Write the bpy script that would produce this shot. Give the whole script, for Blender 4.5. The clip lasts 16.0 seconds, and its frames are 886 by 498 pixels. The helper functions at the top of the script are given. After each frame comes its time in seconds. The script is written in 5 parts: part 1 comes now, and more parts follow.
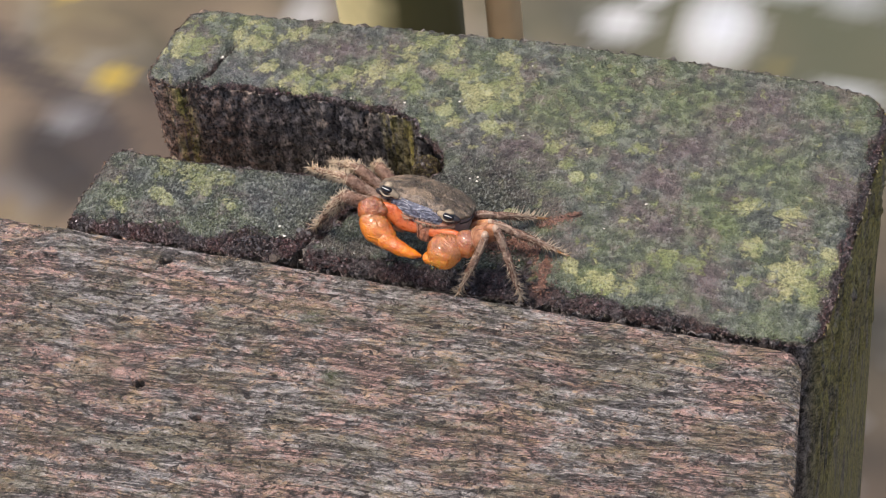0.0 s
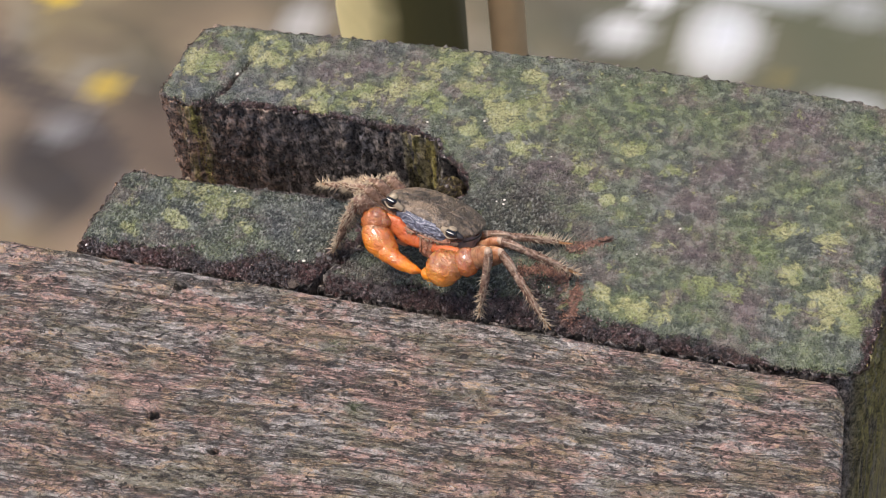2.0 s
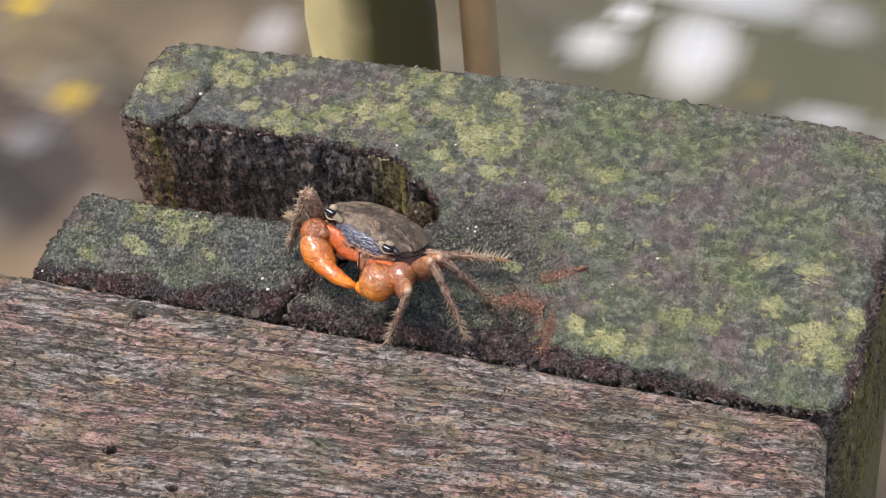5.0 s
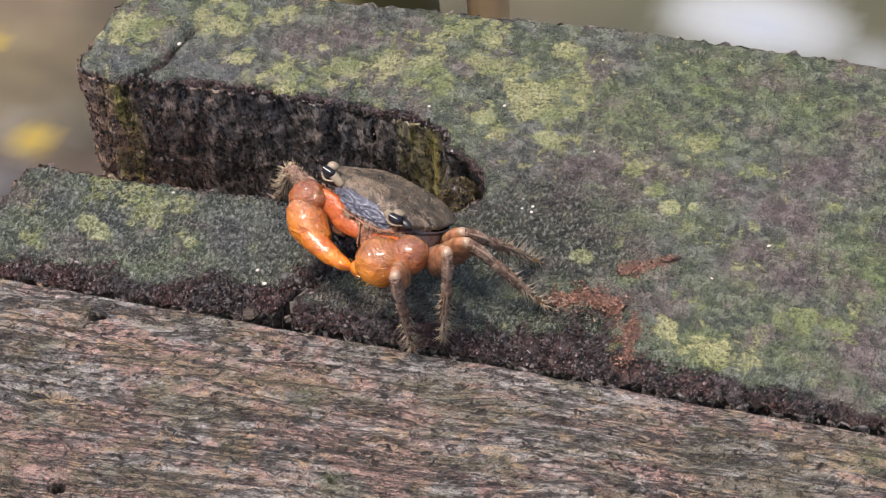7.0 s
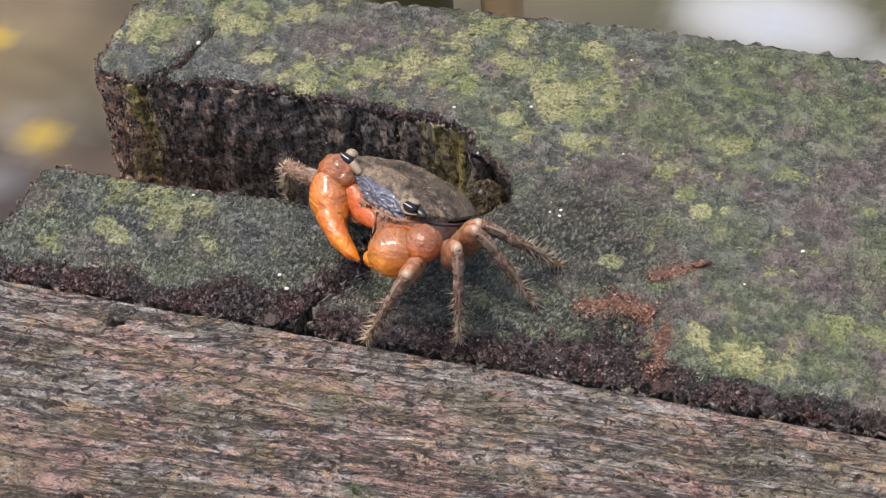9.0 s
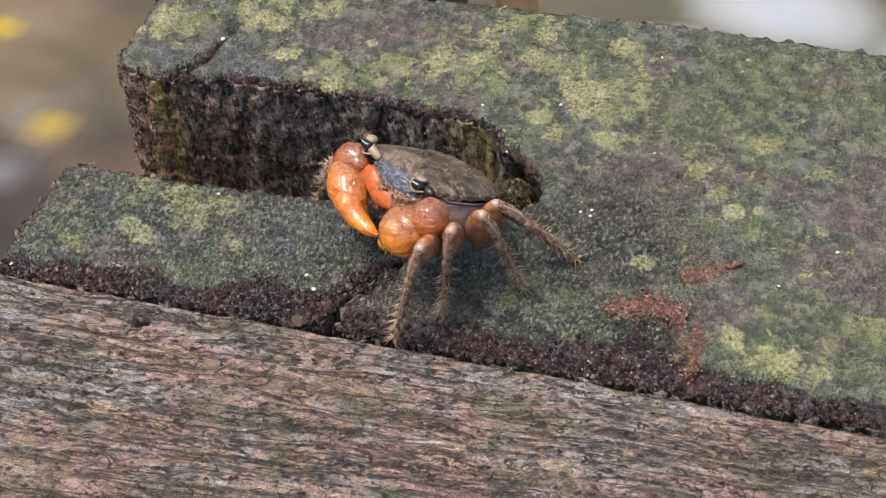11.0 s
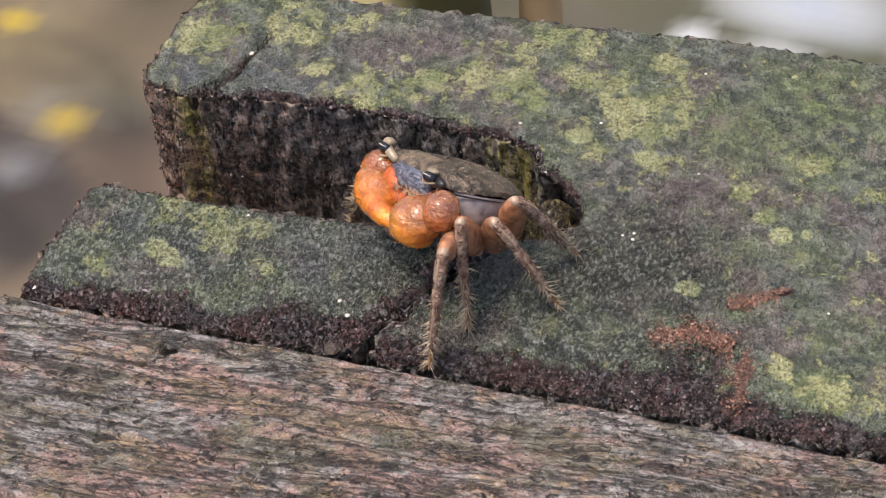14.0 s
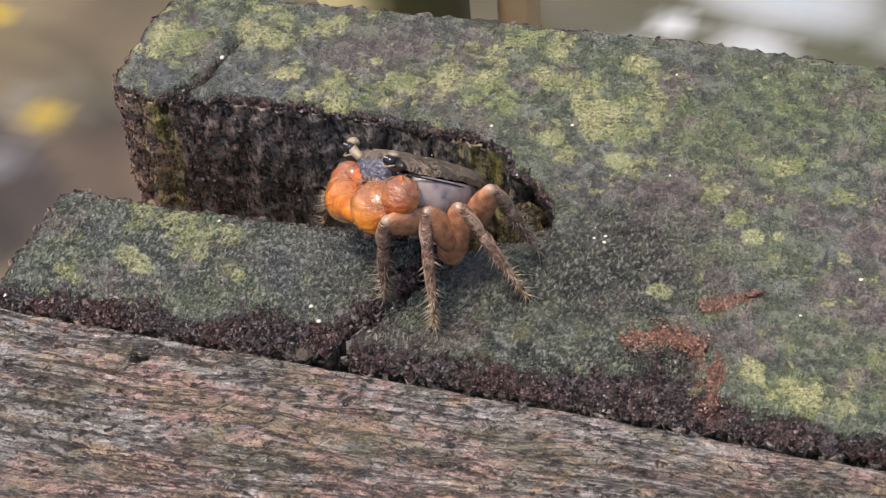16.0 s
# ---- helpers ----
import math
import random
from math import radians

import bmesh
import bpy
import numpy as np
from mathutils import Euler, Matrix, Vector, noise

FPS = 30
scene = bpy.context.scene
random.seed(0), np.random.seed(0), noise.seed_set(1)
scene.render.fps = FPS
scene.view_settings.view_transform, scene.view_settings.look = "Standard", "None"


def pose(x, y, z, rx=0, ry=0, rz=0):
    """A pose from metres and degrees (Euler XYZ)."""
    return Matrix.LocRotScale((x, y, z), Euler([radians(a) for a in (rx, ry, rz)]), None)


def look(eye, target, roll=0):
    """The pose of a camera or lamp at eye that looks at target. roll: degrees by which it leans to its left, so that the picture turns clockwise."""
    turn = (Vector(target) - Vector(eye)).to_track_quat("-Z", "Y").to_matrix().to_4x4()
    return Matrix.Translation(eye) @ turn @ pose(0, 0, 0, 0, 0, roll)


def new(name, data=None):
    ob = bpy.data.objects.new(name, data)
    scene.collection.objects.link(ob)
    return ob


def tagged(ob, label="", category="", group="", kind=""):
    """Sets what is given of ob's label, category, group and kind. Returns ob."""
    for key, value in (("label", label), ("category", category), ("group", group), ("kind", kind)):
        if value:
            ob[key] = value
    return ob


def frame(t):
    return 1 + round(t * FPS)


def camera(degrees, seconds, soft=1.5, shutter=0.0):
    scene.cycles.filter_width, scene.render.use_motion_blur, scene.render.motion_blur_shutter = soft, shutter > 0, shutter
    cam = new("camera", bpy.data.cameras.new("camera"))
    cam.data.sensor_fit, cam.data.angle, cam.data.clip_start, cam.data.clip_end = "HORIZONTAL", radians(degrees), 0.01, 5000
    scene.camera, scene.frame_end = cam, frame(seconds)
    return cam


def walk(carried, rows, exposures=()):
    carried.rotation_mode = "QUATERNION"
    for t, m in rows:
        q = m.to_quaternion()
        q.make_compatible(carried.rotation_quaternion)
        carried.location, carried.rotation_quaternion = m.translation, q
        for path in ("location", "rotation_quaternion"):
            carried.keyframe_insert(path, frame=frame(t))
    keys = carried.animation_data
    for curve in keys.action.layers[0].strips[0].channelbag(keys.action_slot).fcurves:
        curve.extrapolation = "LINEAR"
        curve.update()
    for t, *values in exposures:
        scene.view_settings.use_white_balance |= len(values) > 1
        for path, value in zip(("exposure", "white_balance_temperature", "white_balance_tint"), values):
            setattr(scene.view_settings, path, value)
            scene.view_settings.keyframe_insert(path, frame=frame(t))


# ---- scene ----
cam = camera(18.987, 16.0, soft=0.6)
PATH = [
    (0.0, pose(0.19061, -0.37688, 0.50284, 39.485, 4.763, 15.841)),
    (0.5, pose(0.18320, -0.37866, 0.49594, 39.720, 4.592, 15.743)),
    (1.0, pose(0.17995, -0.37702, 0.49178, 39.801, 4.525, 15.695)),
    (1.5, pose(0.17658, -0.36915, 0.49011, 39.670, 4.395, 15.641)),
    (2.0, pose(0.17280, -0.36103, 0.48789, 39.540, 4.315, 15.628)),
    (2.5, pose(0.17151, -0.35281, 0.48678, 39.326, 4.318, 15.650)),
    (3.0, pose(0.17518, -0.35977, 0.48750, 39.563, 4.251, 15.645)),
    (3.5, pose(0.17861, -0.36466, 0.48813, 39.622, 4.197, 15.656)),
    (4.0, pose(0.17102, -0.36237, 0.48660, 39.522, 3.927, 15.489)),
    (4.5, pose(0.17400, -0.35584, 0.48120, 39.529, 3.972, 15.595)),
    (4.7, pose(0.17207, -0.35234, 0.48188, 39.509, 3.856, 15.559)),
    (6.8, pose(0.13041, -0.27853, 0.35403, 41.798, 2.928, 15.269)),
    (7.0, pose(0.12744, -0.27909, 0.35511, 41.777, 2.979, 15.302)),
    (7.5, pose(0.12926, -0.27854, 0.35397, 41.854, 3.010, 15.350)),
    (8.0, pose(0.12701, -0.27660, 0.35226, 41.862, 3.080, 15.420)),
    (8.5, pose(0.12492, -0.27369, 0.35173, 41.694, 3.028, 15.412)),
    (9.0, pose(0.12094, -0.27235, 0.34840, 41.695, 2.936, 15.437)),
    (9.2, pose(0.12031, -0.27188, 0.34806, 41.807, 2.853, 15.387)),
    (11.3, pose(0.11366, -0.26712, 0.34452, 41.405, 2.868, 15.644)),
    (11.5, pose(0.11302, -0.26664, 0.34419, 41.521, 2.892, 15.775)),
    (12.0, pose(0.11039, -0.26525, 0.34488, 41.396, 2.970, 15.910)),
    (12.5, pose(0.11066, -0.26122, 0.34223, 41.335, 3.021, 15.936)),
    (13.0, pose(0.10738, -0.25900, 0.34187, 41.175, 3.067, 15.898)),
    (13.5, pose(0.10501, -0.25672, 0.34012, 41.119, 2.983, 15.797)),
    (14.0, pose(0.10559, -0.25448, 0.33888, 41.063, 2.980, 15.759)),
    (14.5, pose(0.10671, -0.25586, 0.33944, 41.030, 2.988, 15.673)),
    (15.0, pose(0.10586, -0.25782, 0.34019, 40.903, 3.094, 15.576)),
    (15.5, pose(0.10313, -0.25492, 0.34139, 40.825, 3.087, 15.448)),
    (16.0, pose(0.10729, -0.25087, 0.34018, 40.714, 3.060, 15.212)),
]
walk(cam, PATH, [(0.0, 1.0, 6550, 13), (16.0, 1.0, 6550, 13)])
cam.data.dof.use_dof = True
cam.data.dof.focus_distance = 0.54
cam.data.dof.aperture_fstop = 130.0

# ---- light: bright shade under an open overcast sky ----
world = bpy.data.worlds.new("world")
scene.world = world
world.use_nodes = True
sky = world.node_tree.nodes.new("ShaderNodeTexSky")
sky.sky_type = "NISHITA"
sky.sun_disc = False
sky.sun_elevation, sky.sun_rotation = radians(75), radians(-110)
sky.dust_density = 4.0
world.node_tree.links.new(sky.outputs[0], world.node_tree.nodes["Background"].inputs[0])
world.node_tree.nodes["Background"].inputs[1].default_value = 0.12
sun = new("sun", bpy.data.lights.new("sun", "SUN"))
sun.data.energy, sun.data.angle, sun.data.color = 2.0, radians(16), (1.0, 0.95, 0.88)
sun.matrix_world = look((-0.7, -0.3, 2.8), (0, 0, 0))

CM = 0.01


# ---- node helpers ----
class Mat:
    """A procedural material, built node by node."""

    def __init__(self, name, rough=0.6, metal=0.0):
        self.m = bpy.data.materials.new(name)
        self.m.use_nodes = True
        self.t = self.m.node_tree
        self.b = self.t.nodes["Principled BSDF"]
        self.b.inputs["Roughness"].default_value = rough
        self.b.inputs["Metallic"].default_value = metal
        self.co = self.t.nodes.new("ShaderNodeTexCoord").outputs["Object"]

    def put(self, socket, value):
        if hasattr(value, "is_linked"):
            self.t.links.new(value, socket)
        else:
            if socket.type == "RGBA" and not isinstance(value, tuple):
                value = (value, value, value)
            socket.default_value = (*value, 1) if isinstance(value, tuple) and len(value) == 3 and socket.type == "RGBA" else value

    def scaled(self, sx, sy, sz, off=(0, 0, 0)):
        n = self.t.nodes.new("ShaderNodeMapping")
        n.inputs["Scale"].default_value = (sx, sy, sz)
        n.inputs["Location"].default_value = off
        self.put(n.inputs["Vector"], self.co)
        return n.outputs[0]

    def noise(self, scale, detail=3.0, rough=0.55, vec=None, warp=0.0):
        n = self.t.nodes.new("ShaderNodeTexNoise")
        n.inputs["Scale"].default_value = scale
        n.inputs["Detail"].default_value = detail
        n.inputs["Roughness"].default_value = rough
        n.inputs["Distortion"].default_value = warp
        self.put(n.inputs["Vector"], vec or self.co)
        return n.outputs["Fac"]

    def cells(self, scale, vec=None, feature="F1", out="Distance"):
        n = self.t.nodes.new("ShaderNodeTexVoronoi")
        n.feature = feature
        n.inputs["Scale"].default_value = scale
        self.put(n.inputs["Vector"], vec or self.co)
        return n.outputs[out]

    def attr(self, name):
        n = self.t.nodes.new("ShaderNodeAttribute")
        n.attribute_name = name
        return n.outputs["Fac"]

    def ramp(self, fac, lo, hi):
        n = self.t.nodes.new("ShaderNodeMapRange")
        n.inputs["From Min"].default_value, n.inputs["From Max"].default_value = lo, hi
        self.put(n.inputs["Value"], fac)
        return n.outputs[0]

    def math(self, op, a, b=0.0):
        n = self.t.nodes.new("ShaderNodeMath")
        n.operation = op
        self.put(n.inputs[0], a)
        self.put(n.inputs[1], b)
        return n.outputs[0]

    def mix(self, fac, a, b):
        n = self.t.nodes.new("ShaderNodeMix")
        n.data_type = "RGBA"
        self.put(n.inputs[0], fac)
        self.put(n.inputs[6], a)
        self.put(n.inputs[7], b)
        return n.outputs[2]

    def color(self, c):
        self.put(self.b.inputs["Base Color"], c)
        return self

    def rough(self, r):
        self.put(self.b.inputs["Roughness"], r)
        return self

    def bump(self, *layers):
        last = None
        for height, dist in layers:
            n = self.t.nodes.new("ShaderNodeBump")
            n.inputs["Distance"].default_value = dist
            n.inputs["Strength"].default_value = 1.0
            self.put(n.inputs["Height"], height)
            if last:
                self.put(n.inputs["Normal"], last)
            last = n.outputs[0]
        self.put(self.b.inputs["Normal"], last)
        return self


# ---- materials ----
def post_material():
    m = Mat("mossy_end_grain", 0.5)
    big, mid, fine = m.noise(55, 3), m.noise(300, 5, 0.68), m.noise(1500, 3, 0.65)
    pores = m.scaled(1700, 1000, 1200)
    bead = m.ramp(m.noise(1.0, 2, 0.5, pores, 0.6), 0.70, 0.30)
    grainy = m.attr("pores")
    blotch = m.noise(150, 5, 0.7)
    tone = m.math("ADD", m.math("MULTIPLY", mid, 0.55), m.math("MULTIPLY", blotch, 0.45))
    c = m.mix(m.ramp(tone, 0.43, 0.58), (0.050, 0.055, 0.044), (0.162, 0.168, 0.134))
    moss = m.mix(m.ramp(mid, 0.36, 0.64), (0.062, 0.084, 0.028), (0.172, 0.204, 0.072))
    c = m.mix(m.math("MULTIPLY", m.ramp(m.noise(70, 5, 0.72), 0.42, 0.62), 0.6), c, moss)
    c = m.mix(m.math("MULTIPLY", m.attr("green"), m.ramp(blotch, 0.38, 0.58)), c, moss)
    earth = m.mix(m.ramp(mid, 0.36, 0.64), (0.075, 0.058, 0.048), (0.205, 0.160, 0.132))
    c = m.mix(m.math("MULTIPLY", m.ramp(m.noise(75, 5, 0.72, m.scaled(1, 1, 1, (3, 8, 2))), 0.50, 0.59), 0.8), c, earth)
    c = m.mix(m.math("MULTIPLY", m.attr("purple"), m.math("MULTIPLY", m.ramp(m.noise(170, 5, 0.72), 0.34, 0.52), 0.95)), c, m.mix(m.ramp(mid, 0.36, 0.64), (0.066, 0.046, 0.044), (0.190, 0.140, 0.132)))
    c = m.mix(m.math("MULTIPLY", m.attr("bare"), 0.75), c, m.mix(m.ramp(mid, 0.38, 0.62), (0.070, 0.074, 0.076), (0.120, 0.122, 0.122)))
    c = m.mix(m.math("MULTIPLY", m.ramp(fine, 0.44, 0.34), 0.35), c, (0.020, 0.022, 0.018))
    c = m.mix(m.math("MULTIPLY", m.ramp(m.noise(620, 4, 0.7), 0.43, 0.36), 0.55), c, (0.024, 0.024, 0.020))
    warped = m.t.nodes.new("ShaderNodeVectorMath")
    warped.operation = "MULTIPLY_ADD"
    wob = m.t.nodes.new("ShaderNodeTexNoise")
    wob.inputs["Scale"].default_value, wob.inputs["Detail"].default_value = 420, 3
    m.put(wob.inputs["Vector"], m.co)
    m.put(warped.inputs[0], wob.outputs["Color"])
    warped.inputs[1].default_value = (0.0030, 0.0030, 0.0030)
    m.put(warped.inputs[2], m.co)
    c = m.mix(m.math("MULTIPLY", m.attr("damp"), 0.85), c, m.mix(m.ramp(tone, 0.40, 0.60), (0.015, 0.014, 0.010), (0.084, 0.078, 0.054)))
    # lichen: rounded thalli where they crowd, a thin crust around them
    crust = m.math("ADD", m.noise(210, 6, 0.72, warp=0.4), m.math("MULTIPLY", m.attr("lichen"), 0.20))
    thin = m.math("MULTIPLY", m.ramp(crust, 0.60, 0.655), 0.82)
    lich = thin
    for scale, reach in ((190, 0.40), (360, 0.42)):
        chosen = m.math("ADD", m.cells(scale, warped.outputs[0], out="Color"), m.math("MULTIPLY", m.attr("lichen"), 0.50))
        blob = m.math("MULTIPLY", m.ramp(m.cells(scale, warped.outputs[0]), reach + 0.16, reach - 0.10), m.ramp(chosen, 0.86, 1.0))
        lich = m.math("MAXIMUM", lich, m.math("MULTIPLY", blob, 0.85))
    lich = m.math("MULTIPLY", lich, m.ramp(fine, 0.26, 0.50))
    c = m.mix(m.math("MULTIPLY", lich, m.math("SUBTRACT", 0.95, m.math("MULTIPLY", m.attr("damp"), 0.7))), c, m.mix(m.ramp(m.noise(120, 3), 0.4, 0.6), (0.28, 0.305, 0.118), (0.50, 0.470, 0.220)))
    spot = m.ramp(m.math("ADD", m.attr("thallus"), m.math("MULTIPLY", m.math("SUBTRACT", m.noise(420, 4, 0.6), 0.5), 0.9)), 0.42, 0.60)
    c = m.mix(m.math("MULTIPLY", spot, 0.85), c, m.mix(m.ramp(fine, 0.35, 0.65), (0.28, 0.29, 0.125), (0.44, 0.44, 0.22)))
    # glints of the wet pores, painted as pale specks with dark gaps
    c = m.mix(m.math("MULTIPLY", m.ramp(bead, 0.42, 0.18), m.math("MULTIPLY", grainy, 0.34)), c, (0.33, 0.34, 0.30))
    c = m.mix(m.math("MULTIPLY", m.ramp(bead, 0.50, 0.76), m.math("MULTIPLY", grainy, 0.62)), c, (0.020, 0.021, 0.018))
    crumb = m.noise(820, 5, 0.78)
    # dark rot, its grey wet highlights painted in by fine noise
    rotten = m.mix(m.ramp(crumb, 0.43, 0.62), (0.006, 0.004, 0.004), m.mix(m.math("MAXIMUM", m.math("MULTIPLY", m.ramp(big, 0.42, 0.60), 0.5), m.attr("rust")), (0.20, 0.165, 0.160), (0.22, 0.090, 0.058)))
    rot = m.ramp(m.math("ADD", m.attr("rot"), m.math("MULTIPLY", m.math("SUBTRACT", mid, 0.5), 1.2)), 0.36, 0.60)
    c = m.mix(rot, c, rotten)
    fibre = m.math("ADD", m.math("MULTIPLY", m.noise(1.0, 5, 0.75, m.scaled(750, 750, 190), 0.8), 0.5), m.math("MULTIPLY", m.noise(850, 5, 0.75), 0.5))
    patch = m.ramp(m.noise(1.0, 3, 0.6, m.scaled(150, 150, 120, (2, 6, 1))), 0.46, 0.68)
    wall = m.mix(m.ramp(fibre, 0.44, 0.58), (0.006, 0.005, 0.004), m.mix(patch, (0.25, 0.220, 0.205), (0.37, 0.29, 0.225)))
    wall = m.mix(m.math("MULTIPLY", m.attr("earthy"), m.ramp(m.noise(420, 5, 0.75), 0.40, 0.62)), wall, m.mix(m.ramp(fibre, 0.43, 0.56), (0.045, 0.022, 0.015), (0.46, 0.265, 0.17)))
    # yellow upright streaks on parts of the slot wall
    wall = m.mix(m.math("MULTIPLY", m.attr("yellow_wall"), m.ramp(m.noise(1.0, 4, 0.7, m.scaled(520, 520, 45)), 0.40, 0.56)), wall, m.mix(m.ramp(fibre, 0.43, 0.56), (0.10, 0.078, 0.016), (0.50, 0.41, 0.11)))
    # outer right wall: its lit look is painted in as lighter olive streaks
    wall = m.mix(m.math("MULTIPLY", m.attr("lit_outer"), m.ramp(m.noise(1.0, 4, 0.7, m.scaled(260, 260, 28)), 0.34, 0.52)), wall, m.mix(m.ramp(fibre, 0.42, 0.58), (0.060, 0.055, 0.016), (0.34, 0.285, 0.085)))
    c = m.mix(m.attr("side"), c, wall)
    m.color(c)
    m.rough(m.mix(m.attr("side"), m.mix(rot, m.math("SUBTRACT", m.math("ADD", m.math("MULTIPLY", mid, 0.26), 0.13), m.math("MULTIPLY", m.attr("damp"), 0.10)), m.math("ADD", m.math("MULTIPLY", crumb, 0.5), 0.10)), 0.6))
    h = m.mix(m.attr("side"), fine, fibre)
    m.bump((h, 0.0008), (m.math("MULTIPLY", m.math("SUBTRACT", 1.0, m.ramp(bead, 0.15, 0.85)), grainy), 0.0016), (m.math("MULTIPLY", mid, m.math("SUBTRACT", 1.0, m.attr("side"))), 0.0022), (lich, 0.0004), (m.math("MULTIPLY", crumb, rot), 0.0024))
    return m.m


def plank_material():
    m = Mat("weathered_plank", 0.6)
    skew = m.t.nodes.new("ShaderNodeMapping")
    skew.inputs["Rotation"].default_value = (0, 0, -0.065)
    m.put(skew.inputs["Vector"], m.co)
    wave = m.t.nodes.new("ShaderNodeTexNoise")
    wave.inputs["Scale"].default_value, wave.inputs["Detail"].default_value = 34, 2
    m.put(wave.inputs["Vector"], m.co)
    bend = m.t.nodes.new("ShaderNodeVectorMath")
    bend.operation = "MULTIPLY_ADD"
    m.put(bend.inputs[0], wave.outputs["Color"])
    bend.inputs[1].default_value = (0.0, 0.0030, 0.0)
    m.put(bend.inputs[2], skew.outputs[0])
    m.co = bend.outputs[0]
    g1 = m.noise(1.0, 6, 0.70, m.scaled(58, 600, 600), 0.4)
    g2 = m.noise(1.0, 5, 0.74, m.scaled(420, 760, 760), 0.6)
    groove = m.math("ABSOLUTE", m.math("SUBTRACT", m.noise(1.0, 4, 0.62, m.scaled(34, 330, 300, (4, 1, 7)), 0.7), 0.5))
    pit = m.noise(1.0, 4, 0.7, m.scaled(420, 620, 600, (2, 5, 1)), 0.9)
    zone = m.noise(1.0, 4, 0.62, m.scaled(38, 75, 80, (6, 3, 2)), 0.8)
    p = m.noise(1.0, 5, 0.75, m.scaled(130, 230, 230), 0.7)
    q = m.noise(1.0, 5, 0.72, m.scaled(110, 240, 240, (3, 7, 1)), 0.8)
    grain = m.math("ADD", m.math("MULTIPLY", g1, 0.50), m.math("MULTIPLY", g2, 0.50))
    c = m.mix(m.ramp(grain, 0.42, 0.59), (0.060, 0.049, 0.042), (0.60, 0.550, 0.505))
    red = m.math("MULTIPLY", m.ramp(m.math("ADD", m.math("MULTIPLY", p, 0.5), m.math("MULTIPLY", zone, 0.5)), 0.47, 0.54), m.ramp(g2, 0.34, 0.52))
    c = m.mix(m.math("MULTIPLY", red, 0.9), c, m.mix(m.ramp(g2, 0.40, 0.60), (0.24, 0.115, 0.088), (0.60, 0.375, 0.305)))
    c = m.mix(m.math("MULTIPLY", m.ramp(q, 0.53, 0.61), m.ramp(g2, 0.38, 0.54)), c, (0.56, 0.385, 0.235))
    c = m.mix(m.math("MULTIPLY", m.ramp(m.noise(1.0, 4, 0.65, m.scaled(60, 130, 100, (9, 2, 4)), 0.5), 0.47, 0.58), 0.60), c, (0.190, 0.165, 0.085))
    c = m.mix(m.math("MULTIPLY", m.ramp(m.noise(1.0, 3, 0.7, m.scaled(900, 1200, 1000)), 0.57, 0.66), 0.5), c, (0.62, 0.57, 0.53))
    c = m.mix(m.math("MULTIPLY", m.ramp(pit, 0.45, 0.385), 0.92), c, (0.032, 0.024, 0.020))
    c = m.mix(m.math("MULTIPLY", m.ramp(groove, 0.050, 0.008), 0.78), c, (0.030, 0.023, 0.020))
    c = m.mix(m.math("MULTIPLY", m.attr("green"), m.ramp(g2, 0.36, 0.56)), c, (0.13, 0.155, 0.060))
    c = m.mix(m.ramp(m.attr("rot"), 0.25, 0.8), c, (0.016, 0.012, 0.011))
    m.color(c)
    m.rough(m.math("ADD", m.math("MULTIPLY", g2, 0.6), 0.22))
    m.bump((g1, 0.0030), (g2, 0.0032), (m.ramp(groove, 0.0, 0.09), 0.0036), (m.ramp(pit, 0.30, 0.50), 0.0010), (m.noise(2400, 2), 0.0003))
    return m.m


def shell_material(name, dark, mid, light, rough=0.35, scale=500.0, bump=0.0004, through_light=0.0):
    m = Mat(name, rough)
    n = m.noise(scale, 4, 0.65)
    big = m.noise(scale * 0.25, 3, 0.6)
    c = m.mix(m.ramp(n, 0.36, 0.64), dark, mid)
    c = m.mix(m.math("MULTIPLY", m.ramp(big, 0.52, 0.68), 0.8), c, light)
    m.color(c)
    m.rough(m.math("ADD", m.math("MULTIPLY", n, 0.3), rough - 0.12))
    m.bump((n, bump), (m.noise(scale * 3.5, 2), bump * 0.4))
    if through_light:
        m.b.inputs["Subsurface Weight"].default_value = through_light
        m.b.inputs["Subsurface Radius"].default_value = (1.0, 0.3, 0.1)
        m.b.inputs["Subsurface Scale"].default_value = 0.0012
    return m.m


